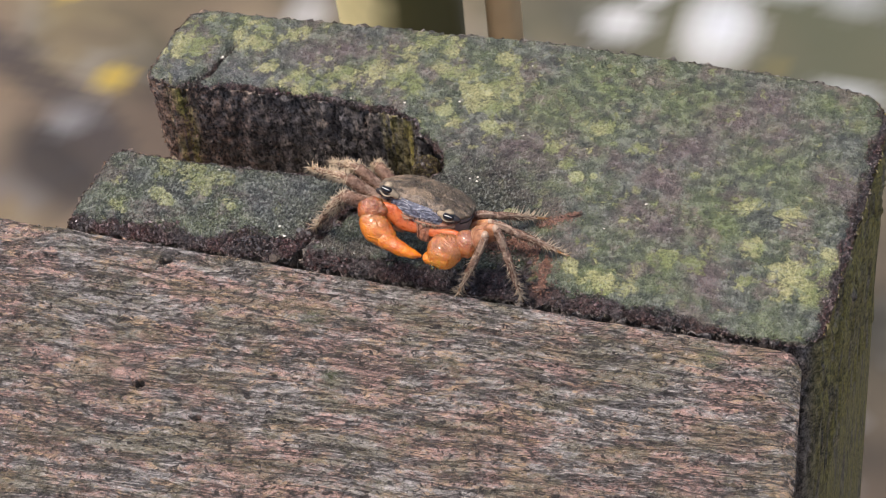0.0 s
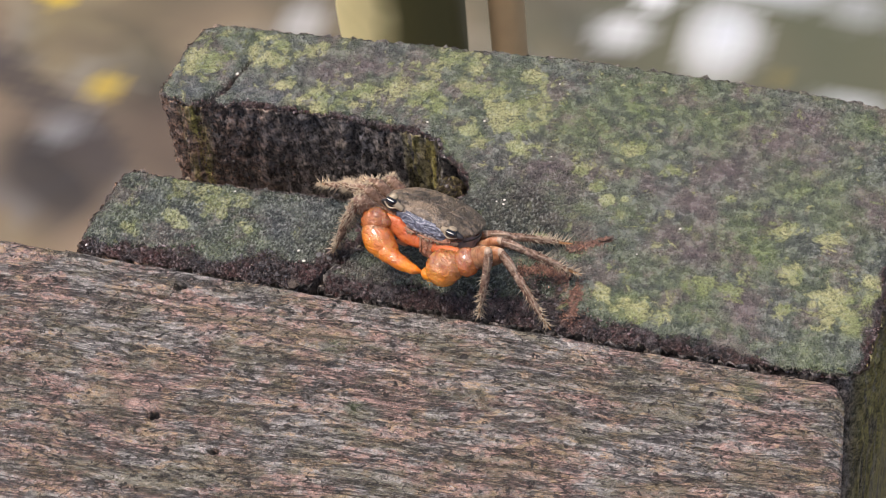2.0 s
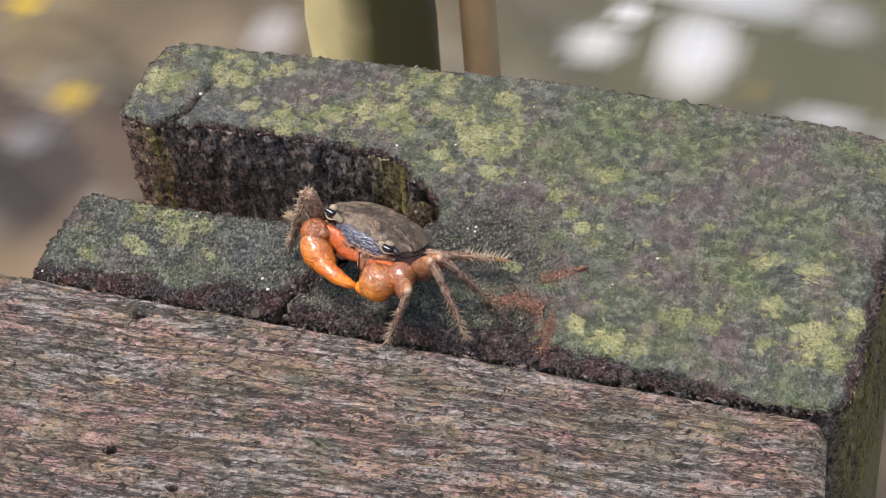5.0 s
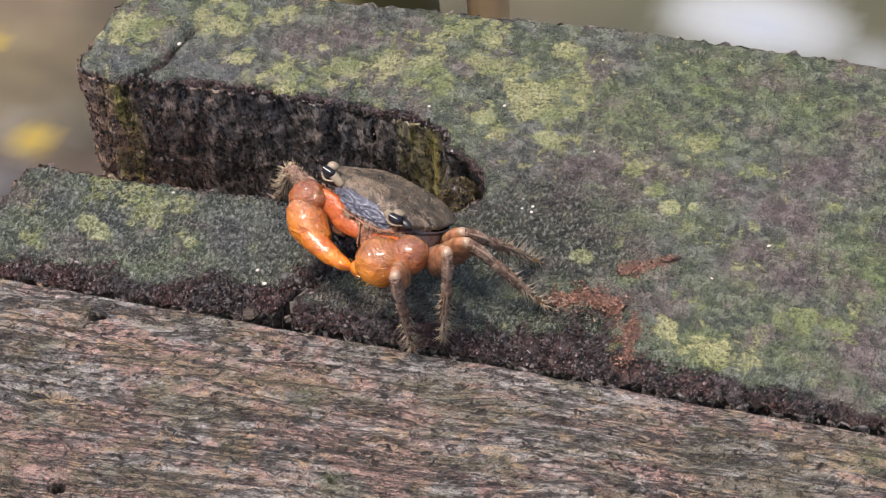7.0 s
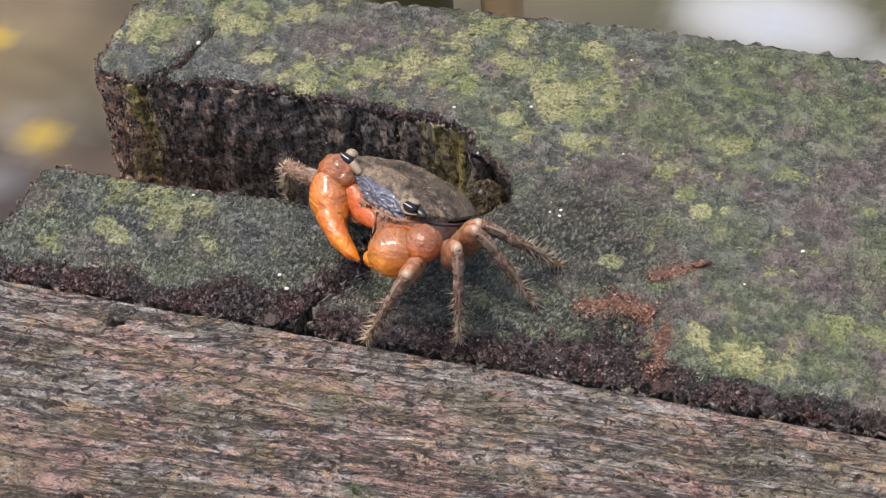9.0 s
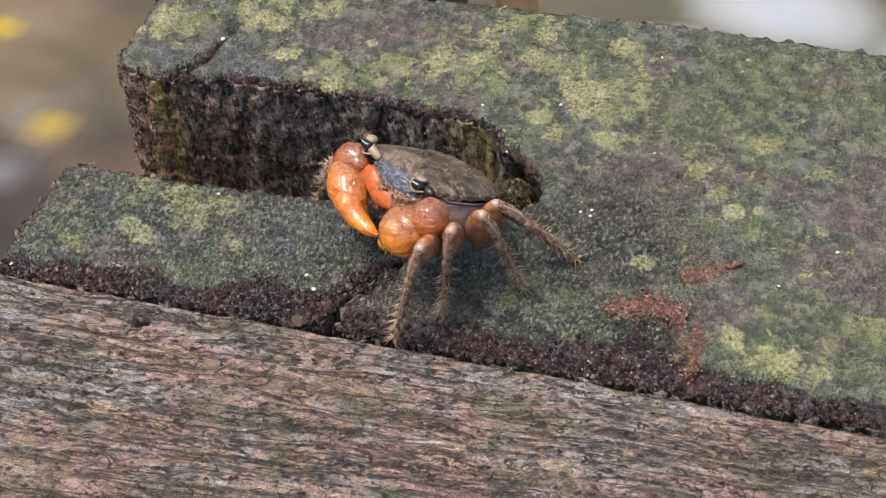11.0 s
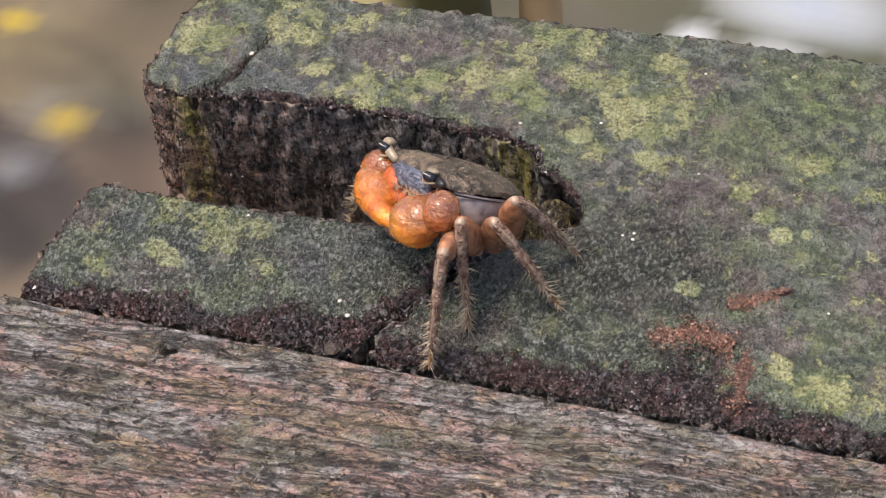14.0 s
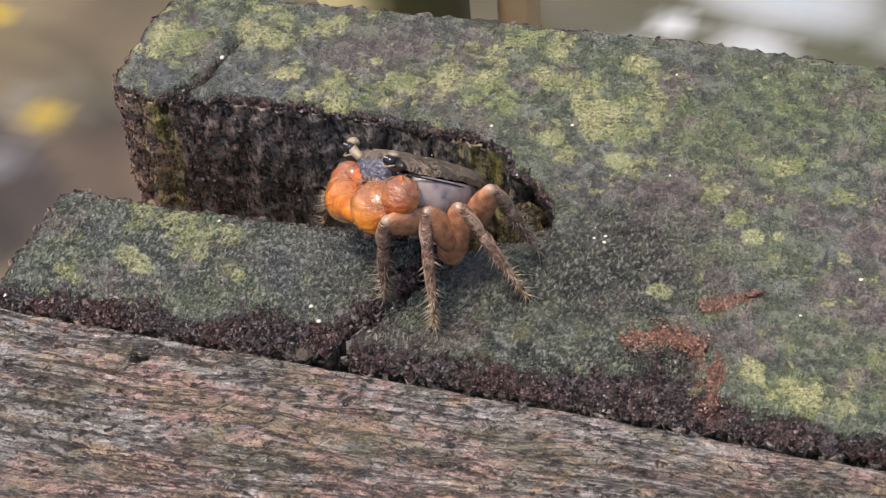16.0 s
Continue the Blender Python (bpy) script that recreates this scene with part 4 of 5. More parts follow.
# seconds, then x and y in cm of each foot, and its height where it hangs in the slot; side -1 is the crab's left
FEET = {
    (-1, 0): [(0, 4.43, -0.18), (2.6, 4.2, 0.0), (3.2, 2.96, -0.16), (7.0, 2.72, -0.2), (7.5, 1.38, -0.16), (14.9, 1.31, -0.05), (15.6, 0.66, 1.36), (16, 0.63, 1.38)],
    (-1, 1): [(0, 6.05, -0.03), (3.6, 5.9, 0.0), (4.2, 5.25, 0.05), (4.8, 5.2, 0.05), (5.6, 3.3, 0.1), (9.3, 2.93, 0.22), (10.2, 2.04, 0.57), (13.6, 1.89, 0.7), (14.3, 1.66, 0.93), (16, 1.64, 0.93)],
    (-1, 2): [(0, 6.8, 1.6), (1.8, 6.6, 1.55), (2.3, 6.0, 1.46), (2.9, 6.0, 1.46), (3.3, 5.15, 1.58), (4.8, 5.04, 1.5), (5.5, 4.8, 1.3), (8.4, 4.76, 1.28), (8.8, 4.06, 1.33), (9.6, 4.0, 1.34), (10.2, 3.27, 1.5), (14.8, 3.12, 1.71), (15.5, 2.99, 1.97), (16, 2.99, 1.97)],
    (-1, 3): [(0, 6.0, 2.66), (4.6, 5.66, 2.56), (5.4, 4.49, 2.33), (9.4, 4.3, 2.31), (10.2, 4.1, 2.34), (12.7, 3.94, 2.47), (13.2, 3.24, 2.86), (16, 2.96, 2.98)],
    (1, 0): [(0, 0.3, 1.1, 0), (4.6, 0.22, 1.12, 0), (5.2, -0.3, 2.1, 0.35), (5.8, -0.85, 2.95, -0.1), (7.0, -0.99, 3.13, -0.79), (8.0, -1.01, 3.27, -0.81), (9.2, -1.28, 3.63, -1.16), (12.5, -1.45, 4.0, -1.9), (14.5, -1.5, 4.2, -2.0), (16, -1.46, 4.31, -1.94)],
    (1, 1): [(0, -0.15, 2.47, 0.72), (4.6, -1.0, 3.0, 0.40), (6.0, 0.2, 3.4, -1.6), (16, 0.1, 3.7, -2.2)],
    (1, 2): [(0, 0.25, 3.08, 0.3), (2.5, -0.1, 3.3, 0), (4.6, -0.3, 3.4, -0.2), (6.0, 0.3, 3.6, -1.9), (16, 0.1, 3.9, -2.2)],
    (1, 3): [(0, 1.2, 3.55, -0.4), (4.6, 0.3, 4.1, -0.7), (6.0, 0.9, 4.0, -2.0), (16, 0.6, 4.2, -2.2)],
}
# seconds, then where each knee points from its foot, in cm in the crab's own space
KNEES = {
    (-1, 0): [(1, -1.95, 1.45, 0.23), (2.5, -2.04, 1.52, 0.25), (4, -2.12, 1.77, -0.20), (8, -1.83, 1.92, -0.70), (9, -1.91, 1.84, -0.66), (12.5, -1.81, 1.07, -0.80), (14.5, -1.81, 0.96, -1.04), (16, -1.40, 1.15, -0.78)],
    (-1, 1): [(1, -2.12, 1.15, 0.22), (2.5, -2.07, 0.50, -0.06), (4, -2.32, 0.92, 0.07), (8, -2.18, 1.28, 0.05), (9, -2.23, 1.21, 0.0), (12.5, -1.78, 0.79, -0.48), (14.5, -1.50, 0.62, -0.50), (16, -1.25, 0.40, -0.58)],
    (-1, 2): [(1, -1.70, -0.10, -0.10), (2.5, -1.99, 0.40, 0.25), (4, -2.10, 0.60, 0.30), (8, -1.97, 0.30, 0.13), (9, -2.02, 0.50, 0.18), (12.5, -1.81, 0.09, -0.23), (14.5, -1.56, -0.03, -0.44), (16, -1.25, -0.20, -0.42)],
    (-1, 3): [(1, -1.25, -0.39, -0.11), (4, -1.38, -0.70, -0.15), (8, -1.91, 0.0, 0.25), (9, -1.69, 0.0, 0.18), (12.5, -1.21, -0.62, -0.07), (14.5, -1.44, -0.47, -0.02), (16, -1.47, -0.59, -0.03)],
    (1, 0): [(1, 1.71, 1.11, -0.17), (4, 1.25, 1.35, -0.03), (6, 1.9, 0.6, -0.3), (8, 1.98, 0.50, -0.35), (9, 2.32, 0.6, -0.76), (11, 2.3, 0.5, -0.75), (12.5, 2.3, 0.4, -0.75), (14.5, 2.25, 0.4, -0.8), (16, 2.22, 0.5, -0.65)],
    (1, 1): [(0, 1.9, 0.6, -0.05), (4, 1.52, 0.6, 0.05), (6, 1.5, 0.3, -1.0), (16, 1.2, 0.3, -1.3)],
    (1, 2): [(0, 1.86, 0.1, 0.10), (4, 1.45, 0.1, 0.0), (6, 1.5, -0.1, -1.2), (16, 1.2, 0.0, -1.5)],
    (1, 3): [(0, 1.6, -0.5, 0.12), (4.6, 1.5, -0.4, -0.05), (6.5, 0.9, -0.4, -1.4), (16, 0.9, -0.3, -1.6)],
}
# seconds, then the shell's centre in cm and its turn, nose-up and lean in degrees
BODY = [
    (0.0, 3.337, 1.604, 1.361, -183.8, 33.5, -8.5),
    (1.5, 2.962, 1.803, 1.232, -190.6, 33.7, -6.9),
    (2.5, 2.644, 1.986, 1.217, -194.0, 33.5, -4.6),
    (3.5, 2.362, 2.070, 1.222, -194.9, 33.7, -3.7),
    (4.5, 2.212, 2.144, 1.216, -198.2, 33.6, -2.7),
    (6.8, 1.794, 2.104, 1.218, -208.9, 36.9, 3.0),
    (8.0, 1.706, 2.283, 1.213, -211.0, 37.6, 3.5),
    (9.2, 1.576, 2.431, 1.206, -215.7, 37.3, 6.8),
    (11.3, 1.422, 2.624, 1.346, -231.9, 31.3, 21.6),
    (12.5, 1.150, 2.805, 1.359, -234.6, 31.6, 25.1),
    (13.5, 1.070, 2.903, 1.355, -237.1, 31.1, 28.4),
    (14.5, 0.984, 2.960, 1.40, -239.1, 30.8, 32.7),
    (16.0, 0.895, 3.059, 1.45, -244.0, 29.8, 42.4),
]


def body_pose(t):
    c = np.array(BODY)
    x, y, z, yaw, nose, lean = (float(np.interp(t, c[:, 0], c[:, k])) for k in range(1, 7))
    turn = Matrix.Rotation(radians(yaw), 4, "Z") @ Matrix.Rotation(radians(nose), 4, "X") @ Matrix.Rotation(radians(lean), 4, "Y")
    return Matrix.Translation(Vector((x, y, z)) * CM) @ turn


def foot_place(key, t):
    c = np.array(FEET[key])
    x, y = float(np.interp(t, c[:, 0], c[:, 1])), float(np.interp(t, c[:, 0], c[:, 2]))
    if key[0] > 0:
        return Vector((x, y, float(np.interp(t, c[:, 0], c[:, 3])))) * CM
    k = int(np.clip(np.searchsorted(c[:, 0], t) - 1, 0, len(c) - 2))
    u = (t - c[k, 0]) / (c[k + 1, 0] - c[k, 0])
    stride = np.hypot(*(c[k + 1, 1:] - c[k, 1:]))
    z = 0.45 * math.sin(math.pi * u) * min(1.0, stride) if stride > 0.4 and c[k + 1, 0] - c[k, 0] < 1.2 and 0 < u < 1 else 0.0
    return Vector((x, y, z)) * CM


def along(p, d, up):
    """The pose at p whose +y runs along d and whose +z leans to up."""
    d = d.normalized()
    sx = d.cross(up).normalized()
    return Matrix.Translation(p) @ Matrix((sx, d, sx.cross(d))).transposed().to_4x4()


def leg_poses(key, t):
    """The thigh's and the shank's pose in the crab's space, with the foot where it stands."""
    m = body_pose(t)
    hip, foot = m @ (Vector(HIPS[key]) * CM), foot_place(key, t)
    c = np.array(KNEES[key], float)
    hint = m @ (Vector([float(np.interp(t, c[:, 0], c[:, k])) for k in (1, 2, 3)]) * CM)
    knee = foot + (hint - foot).normalized() * SHANK * CM
    base = knee + (hip - knee).normalized() * THIGH * CM
    lift = (hint - (hip + foot) * 0.5).normalized()
    inv = m.inverted()
    return inv @ along(base, knee - base, lift), inv @ along(knee, foot - knee, lift)


def chela(side, crab):
    """One orange claw: arm, wrist, palm, fixed finger and moving finger."""
    if side > 0:
        arm_line, arm_size = [(-0.10, 0.84, -0.55), (0.28, 0.90, -0.50), (0.58, 0.94, -0.34), (0.92, 1.0, -0.34)], [0.13, 0.19, 0.21, 0.18]
        wrist_shape = joined(ball((1.05, 1.04, -0.42), 0.37, 0.30, 0.31, 34, 24, Matrix.Rotation(0.6, 4, "Y"), 0.08), ball((0.84, 1.05, -0.34), 0.20, 0.19, 0.17, 22, 16, None, 0.06))
        palm, girth = [(1.02, 1.07, -0.60), (0.77, 1.13, -0.80), (0.40, 1.19, -0.95)], [0.34, 0.38, 0.27]
        fixed, moving = [(0.48, 1.14, -0.97), (0.08, 1.15, -1.06), (-0.34, 1.12, -1.08)], [(0.50, 1.27, -0.92), (0.08, 1.29, -1.00), (-0.24, 1.22, -1.05), (-0.46, 1.14, -1.06)]
        thick, thin = [0.26, 0.17, 0.05], [0.25, 0.20, 0.14, 0.05]
        pivot = (1.02, 1.05, -0.44)
    else:
        arm_line, arm_size = [(-0.25, 0.80, -0.50), (-0.62, 0.86, -0.46), (-1.02, 0.92, -0.36), (-1.30, 0.98, -0.34)], [0.11, 0.14, 0.16, 0.18]
        wrist_shape = ball((-1.40, 1.05, -0.34), 0.34, 0.32, 0.35, 34, 24, None, 0.06)
        palm, girth = [(-1.16, 1.10, -0.52), (-0.94, 1.16, -0.68), (-0.80, 1.18, -0.76)], [0.38, 0.47, 0.43]
        fixed, moving = [(-0.74, 1.08, -0.90), (-0.62, 1.11, -0.97), (-0.50, 1.10, -1.0)], [(-0.76, 1.24, -0.86), (-0.64, 1.25, -0.94), (-0.52, 1.17, -0.99)]
        thick, thin = [0.24, 0.17, 0.07], [0.24, 0.18, 0.07]
        pivot = (-1.13, 1.22, -0.47)
    arm = part("claw_arm", mesh_of("claw_arm", *cm(bent(arm_line, arm_size, 0.5, (0, 1, 0), rough=0.05, ring=20)), MOUTH), crab, "salmon-orange upper arm")
    wrist = part("claw_wrist", mesh_of("claw_wrist", *cm(wrist_shape), CLAWTOP), crab, "wrinkled glossy rust-orange wrist of the claw")
    claw = part("claw", mesh_of("claw", *cm(joined(bent(palm, girth, 0.96, rough=0.05, ring=36, steps=9),
        bent(fixed, thick, 0.85, ring=20, steps=7))), CLAW if side > 0 else CLAW_B), crab, "glossy translucent orange claw")
    part("moving_finger", mesh_of("moving_finger", *cm(bent(moving, thin, 0.95, ring=20, steps=7)), CLAW), claw)
    rnd = random.Random(61 + side)
    grains = []
    for _ in range(90):
        k = rnd.random() * 1.9
        i = int(k)
        c, r = Vector(palm[i]).lerp(Vector(palm[i + 1]), k - i), girth[i] + (girth[i + 1] - girth[i]) * (k - i)
        d = Vector((rnd.uniform(-0.6, 0.6), rnd.uniform(-0.2, 1), rnd.uniform(-1, 0.6))).normalized()
        grains.append(ball(c + d * r * 0.97, 0.013, 0.013, 0.013, 6, 4))
    part("claw_granules", mesh_of("claw_granules", *cm(joined(*grains)), CLAW), claw)
    return (arm, wrist, claw), Vector(pivot) * CM


def face_shape():
    """The front between the eyes, curving down to the mouth; also how much of each point is whorl and rim."""
    us, vs = np.linspace(-1, 1, 81), np.linspace(0, 1, 31)
    verts, whorl, rim = [], [], []
    for v in vs:
        for u in us:
            x = u * (0.70 - 0.04 * v)
            z = 0.085 - 0.40 * v
            y = 0.93 + 0.055 * math.sin(v * math.pi) - 0.10 * u * u - 0.03 * v
            a = abs(x)
            d1 = abs(math.hypot((a - 0.33) / 0.27, (z + 0.075) / 0.105) - 1) * 0.11
            d2 = abs(math.hypot((a - 0.31) / 0.15, (z + 0.075) / 0.050) - 1) * 0.06
            d3 = abs(z + 0.205 + 0.03 * math.cos(a * 9))
            wob = 0.035 * noise.noise(Vector((x * 7, z * 12, 3))) + 0.02 * noise.noise(Vector((x * 17, z * 25, 8)))
            r = max(math.exp(-((d + wob) / 0.014) ** 2) for d in (d1, d2, d3))
            edge = max(0.0, min(1.0, (v - 0.74) / 0.12))
            verts.append((x, y + 0.030 * r + 0.012 * noise.noise(Vector((x * 14, z * 14, 7))) + 0.03 * edge, z))
            whorl.append(r * (0.55 + 0.45 * noise.noise(Vector((x * 6, z * 6, 5)))))
            rim.append(edge)
    n = len(us)
    front = len(verts)
    verts += [(x * 0.98, y - 0.16, z) for x, y, z in verts]
    whorl, rim = whorl * 2, rim * 2
    faces = [(j * n + i, (j + 1) * n + i, (j + 1) * n + i + 1, j * n + i + 1) for j in range(len(vs) - 1) for i in range(n - 1)]
    faces += [tuple(front + k for k in f[::-1]) for f in faces]
    ring = list(range(n)) + [j * n + n - 1 for j in range(1, len(vs))] + [(len(vs) - 1) * n + i for i in range(n - 2, -1, -1)] + [j * n for j in range(len(vs) - 2, 0, -1)]
    faces += [(ring[k], ring[(k + 1) % len(ring)], front + ring[(k + 1) % len(ring)], front + ring[k]) for k in range(len(ring))]
    return verts, faces, whorl, rim


def build_crab():
    crab = tagged(new("crab"), "small brown crab with glossy orange claws on timber", "crab")
    crab.matrix_basis = body_pose(0)
    shell = part("carapace", mesh_of("carapace", *cm(carapace_shape()), CARAPACE), crab, "mottled brown carapace")
    part("trunk", mesh_of("trunk", *cm(trunk_shape()), SIDE), crab, "smooth grey flank under the shell")
    rnd = random.Random(4)
    specks, bumps = [], []
    for n in range(330):
        x, y = rnd.uniform(-1.12, 1.12), rnd.uniform(-0.66, 0.82)
        u = abs(x / half_width(y))
        if u > 0.97:
            continue
        h = (1 - u ** 3.2) * 0.20 * (1 - 0.55 * max(0.0, (-y - 0.1) / 0.92) ** 2) + 0.070 - 0.20 * max(0.0, (-y - 0.35) / 0.67) ** 2
        yy = y if y > 0 else y * 1.32
        h -= 0.06 * y * y if y < 0 else 0.12 * max(0.0, (y - 0.55) / 0.4) ** 2
        r = rnd.uniform(0.010, 0.024)
        (specks if n < 26 else bumps).append(ball((x, yy, h), r, r, r * 0.8, 6, 4))
    part("grit", mesh_of("grit", *cm(joined(*specks)), PALE), shell)
    part("shell_granules", mesh_of("shell_granules", *cm(joined(*bumps)), CARAPACE), shell)
    for s in (1, -1):
        seam = [(s * (half_width(y) * 0.985 + 0.01), y, -0.075 - 0.05 * max(0, -y)) for y in (0.74, 0.5, 0.2, -0.1, -0.4)]
        part("flank_seam", mesh_of("flank_seam", *cm(bent(seam, [0.026, 0.024, 0.020, 0.017, 0.010], 0.7, ring=8)), BLACK), shell)
    verts, faces, whorl, rim = face_shape()
    me = mesh_of("face", *cm((verts, faces)), FACE)
    for key, values in (("whorl", whorl), ("rim", rim)):
        me.attributes.new(key, "FLOAT", "POINT").data.foreach_set("value", [float(max(0.0, v)) for v in values])
    face = part("face", me, crab, "wet slate-blue face plate")
    claws = []
    for s in (1, -1):
        part("lower_ridge", mesh_of("lower_ridge", *cm(bent([(s * 1.04, 0.76, -0.08), (s * 0.84, 0.90, -0.17), (s * 0.62, 0.92, -0.26), (s * 0.30, 0.955, -0.30), (s * 0.04, 0.96, -0.31)], [0.014, 0.022, 0.024, 0.024, 0.018], ring=8)), JAW), face)
        fringe = bristles(90, 0.0, 0.95, 0.03, 0.15, 40 + s, 0.0)
        fringe = ([Vector((s * (0.05 + y), 0.97 - 0.17 * y * y + abs(x) * 0.3, -0.30 + 0.20 * y * y - abs(z))) for x, y, z in fringe[0]], fringe[1])
        part("face_fringe", mesh_of("face_fringe", *cm(fringe), HAIR), face, "pale hairs under the face")
        plate = [((s * (0.24 + 0.02 * k), 0.80 + 0.03 * math.sin(k * 0.9), -0.28 - 0.10 * k), 0.235 - 0.018 * k, 0.10, (1, 0, 0), (0, 1, 0)) for k in range(6)]
        jaw = part("mouthpart", mesh_of("mouthpart", *cm(loft(plate, 24, 0.10, s)), JAW), crab, "tan hairy mouthpart")
        part("mouth_ridge", mesh_of("mouth_ridge", *cm(joined(bent([(s * 0.10, 0.90, -0.34), (s * 0.16, 0.925, -0.52), (s * 0.20, 0.90, -0.72)], [0.022, 0.028, 0.018], ring=8), bent([(s * 0.32, 0.89, -0.33), (s * 0.34, 0.915, -0.50), (s * 0.32, 0.89, -0.70)], [0.018, 0.024, 0.014], ring=8))), JAW), jaw)
        part("cheek", mesh_of("cheek", *cm(ball((s * 0.74, 0.77, -0.36), 0.34, 0.13, 0.24, 18, 12, None, 0.1)), JAW), crab, "tan cheek with fine streaks")
        # the crab's right eye stands up on its stalk, the other lies in its socket
        up = 0.07 if s > 0 else -0.03
        stalk = part("eye_stalk", mesh_of("eye_stalk", *cm(joined(bent([(s * 0.56, 0.90, 0.06), (s * 0.70, 0.96, 0.10 + up * 0.6), (s * 0.81, 0.97, 0.14 + up)], [0.07, 0.085, 0.08], ring=12),
            ball((s * 0.82, 0.95, 0.225 + up), 0.115, 0.105, 0.055 if s < 0 else 0.085, 16, 12, None, 0.15))), PALE), crab, "cream-topped eye stalk")
        part("eye", mesh_of("eye", *cm(ball((s * 0.83, 1.01, 0.125 + up), 0.145, 0.105, 0.095, 22, 16)), EYE), stalk, "shiny black eye")
        # white strip modelled in place of the highlight on the eye
        part("eye_glint", mesh_of("eye_glint", *cm(bent([(s * 0.74, 1.086, 0.155 + up), (s * 0.83, 1.108, 0.165 + up), (s * 0.92, 1.082, 0.16 + up)], [0.010, 0.014, 0.010], 0.6, ring=6)), WHITE), stalk)
        part("eye_rim", mesh_of("eye_rim", *cm(bent([(s * 0.66, 1.02, 0.04 + up * 0.6), (s * 0.82, 1.06, 0.0 + up * 0.6), (s * 0.99, 0.98, 0.05 + up * 0.6)], [0.016, 0.026, 0.016], 0.8, ring=8)), PALE), stalk)
        part("eye_socket", mesh_of("eye_socket", *cm(ball((s * 0.86, 0.87, 0.04), 0.27, 0.10, 0.105, 16, 10)), BLACK), crab)
        claws.append(chela(s, crab))
    thigh = mesh_of("thigh", *cm(bent([(0, 0, -0.03), (0, 0.35, -0.04), (0, 0.85, -0.02), (0, THIGH, 0)], [0.13, 0.175, 0.16, 0.10], 1.55, rough=0.06, ring=18)), THIGH_SHELL)
    broad = mesh_of("thigh", *cm(bent([(0, 0, -0.03), (0, 0.35, -0.04), (0, 0.85, -0.02), (0, THIGH, 0)], [0.13, 0.17, 0.17, 0.15], 1.35, rough=0.08, ring=18)), LEG)
    knee = mesh_of("knee", *cm(ball((0, THIGH, 0.02), 0.098, 0.085, 0.115, 14, 10, None, 0.1)), KNEE)
    shank = mesh_of("shank", *cm(joined(bent([(0, 0, 0), (0, 0.28, 0.03), (0, 0.60, 0.02)], [0.100, 0.110, 0.090], 1.15, rough=0.06, ring=14),
        bent([(0, 0.60, 0.02), (0, 0.75, 0.035), (0, 1.30, 0.0), (0, 1.78, -0.02)], [0.080, 0.098, 0.088, 0.050], 1.2, rough=0.06, ring=14))), LEG)
    # pale strips modelled as the leg's highlight stripe, with pale joint spots
    ridge = mesh_of("leg_highlight_ridge", *cm(joined(bent([(0.03, 0.04, 0.105), (0.03, 0.30, 0.145), (0.02, 0.58, 0.11)], [0.02, 0.028, 0.02], ring=8), bent([(0.02, 0.70, 0.12), (0.02, 1.10, 0.115), (0.01, 1.60, 0.065)], [0.018, 0.022, 0.012], ring=8),
        ball((0.06, 0.64, 0.06), 0.035, 0.05, 0.04, 8, 6), ball((0.03, 1.72, 0.03), 0.03, 0.035, 0.03, 8, 6))), KNEE)
    toe = mesh_of("toe", *cm(bent([(0, 1.74, -0.02), (0, 1.96, -0.03), (0, SHANK, 0.0)], [0.055, 0.032, 0.008], 1.0, ring=8)), TIP)
    legs = {}
    for n, key in enumerate(HIPS):
        a, b = leg_poses(key, 0)
        upper = part("thigh", broad if key[0] > 0 else thigh, crab, "broad furry tan thigh" if key[0] > 0 else "flattened amber-brown thigh", a)
        part("knee", knee, upper, "pale knee joint")
        lower = part("shank", shank, crab, m=b)
        part("leg_highlight_ridge", ridge, lower, "pale ridge in place of the highlight along the leg")
        part("toe", toe, lower, "amber toe")
        part("bristles", mesh_of("bristles", *cm(bristles(110, 0.75, 2.05, 0.10, 0.24, n)), HAIR), lower, "stiff straw-coloured hairs")
        if key[0] > 0:
            part("fur", mesh_of("fur", *cm(bristles(190, 0.0, 0.9, 0.11, 0.20, 90 + n, 0.2)), HAIR), lower, "short pale fur")
            part("fur", mesh_of("fur", *cm(bristles(110, 0.75, 1.32, 0.16, 0.15, 120 + n, 0.4)), HAIR), upper, "short pale fur")
        legs[key] = (upper, lower)
    return crab, legs, claws


# ---- small grains and the place behind ----
def grains():
    spots = [(3.90, 3.60, .05), (3.92, 3.47, .05), (3.72, 3.52, .04), (3.70, 3.75, .03), (1.36, 5.68, .05), (8.25, 3.58, .06), (7.42, 2.62, .04), (6.14, .56, .04), (5.84, 3.08, .04), (4.29, 7.6, .04), (4.68, 5.2, .035),
             (6.48, 8.1, .04), (7.07, -.38, .05), (1.56, -.42, .04), (-.33, .74, .065), (-.55, 1.02, .055), (-1.55, .42, .05), (-2.66, 2.49, .05), (-3.86, 6.27, .07), (7.5, -2.67, .09), (-1.9, -1.9, .05), (2.75, 6.0, .05)]
    first = None
    rnd = random.Random(8)
    for x, y, r in spots:
        r *= 0.72
        v, f = ball((0, 0, 0), r, r * 0.8, r * 0.6, 8, 6, None, 0.5)
        ob = new("sand_grain", mesh_of("sand_grain", *cm((v, f)), WHITE))
        ob.matrix_basis = Matrix.Translation(Vector((x, y, (-0.02 if 0.7 < y else -0.10) + r * 0.45)) * CM) @ Matrix.Rotation(rnd.uniform(0, 3), 4, "Z")
        tagged(ob, "tiny pale shell grain lying on the timber", "grain", "pale grains on the timber")


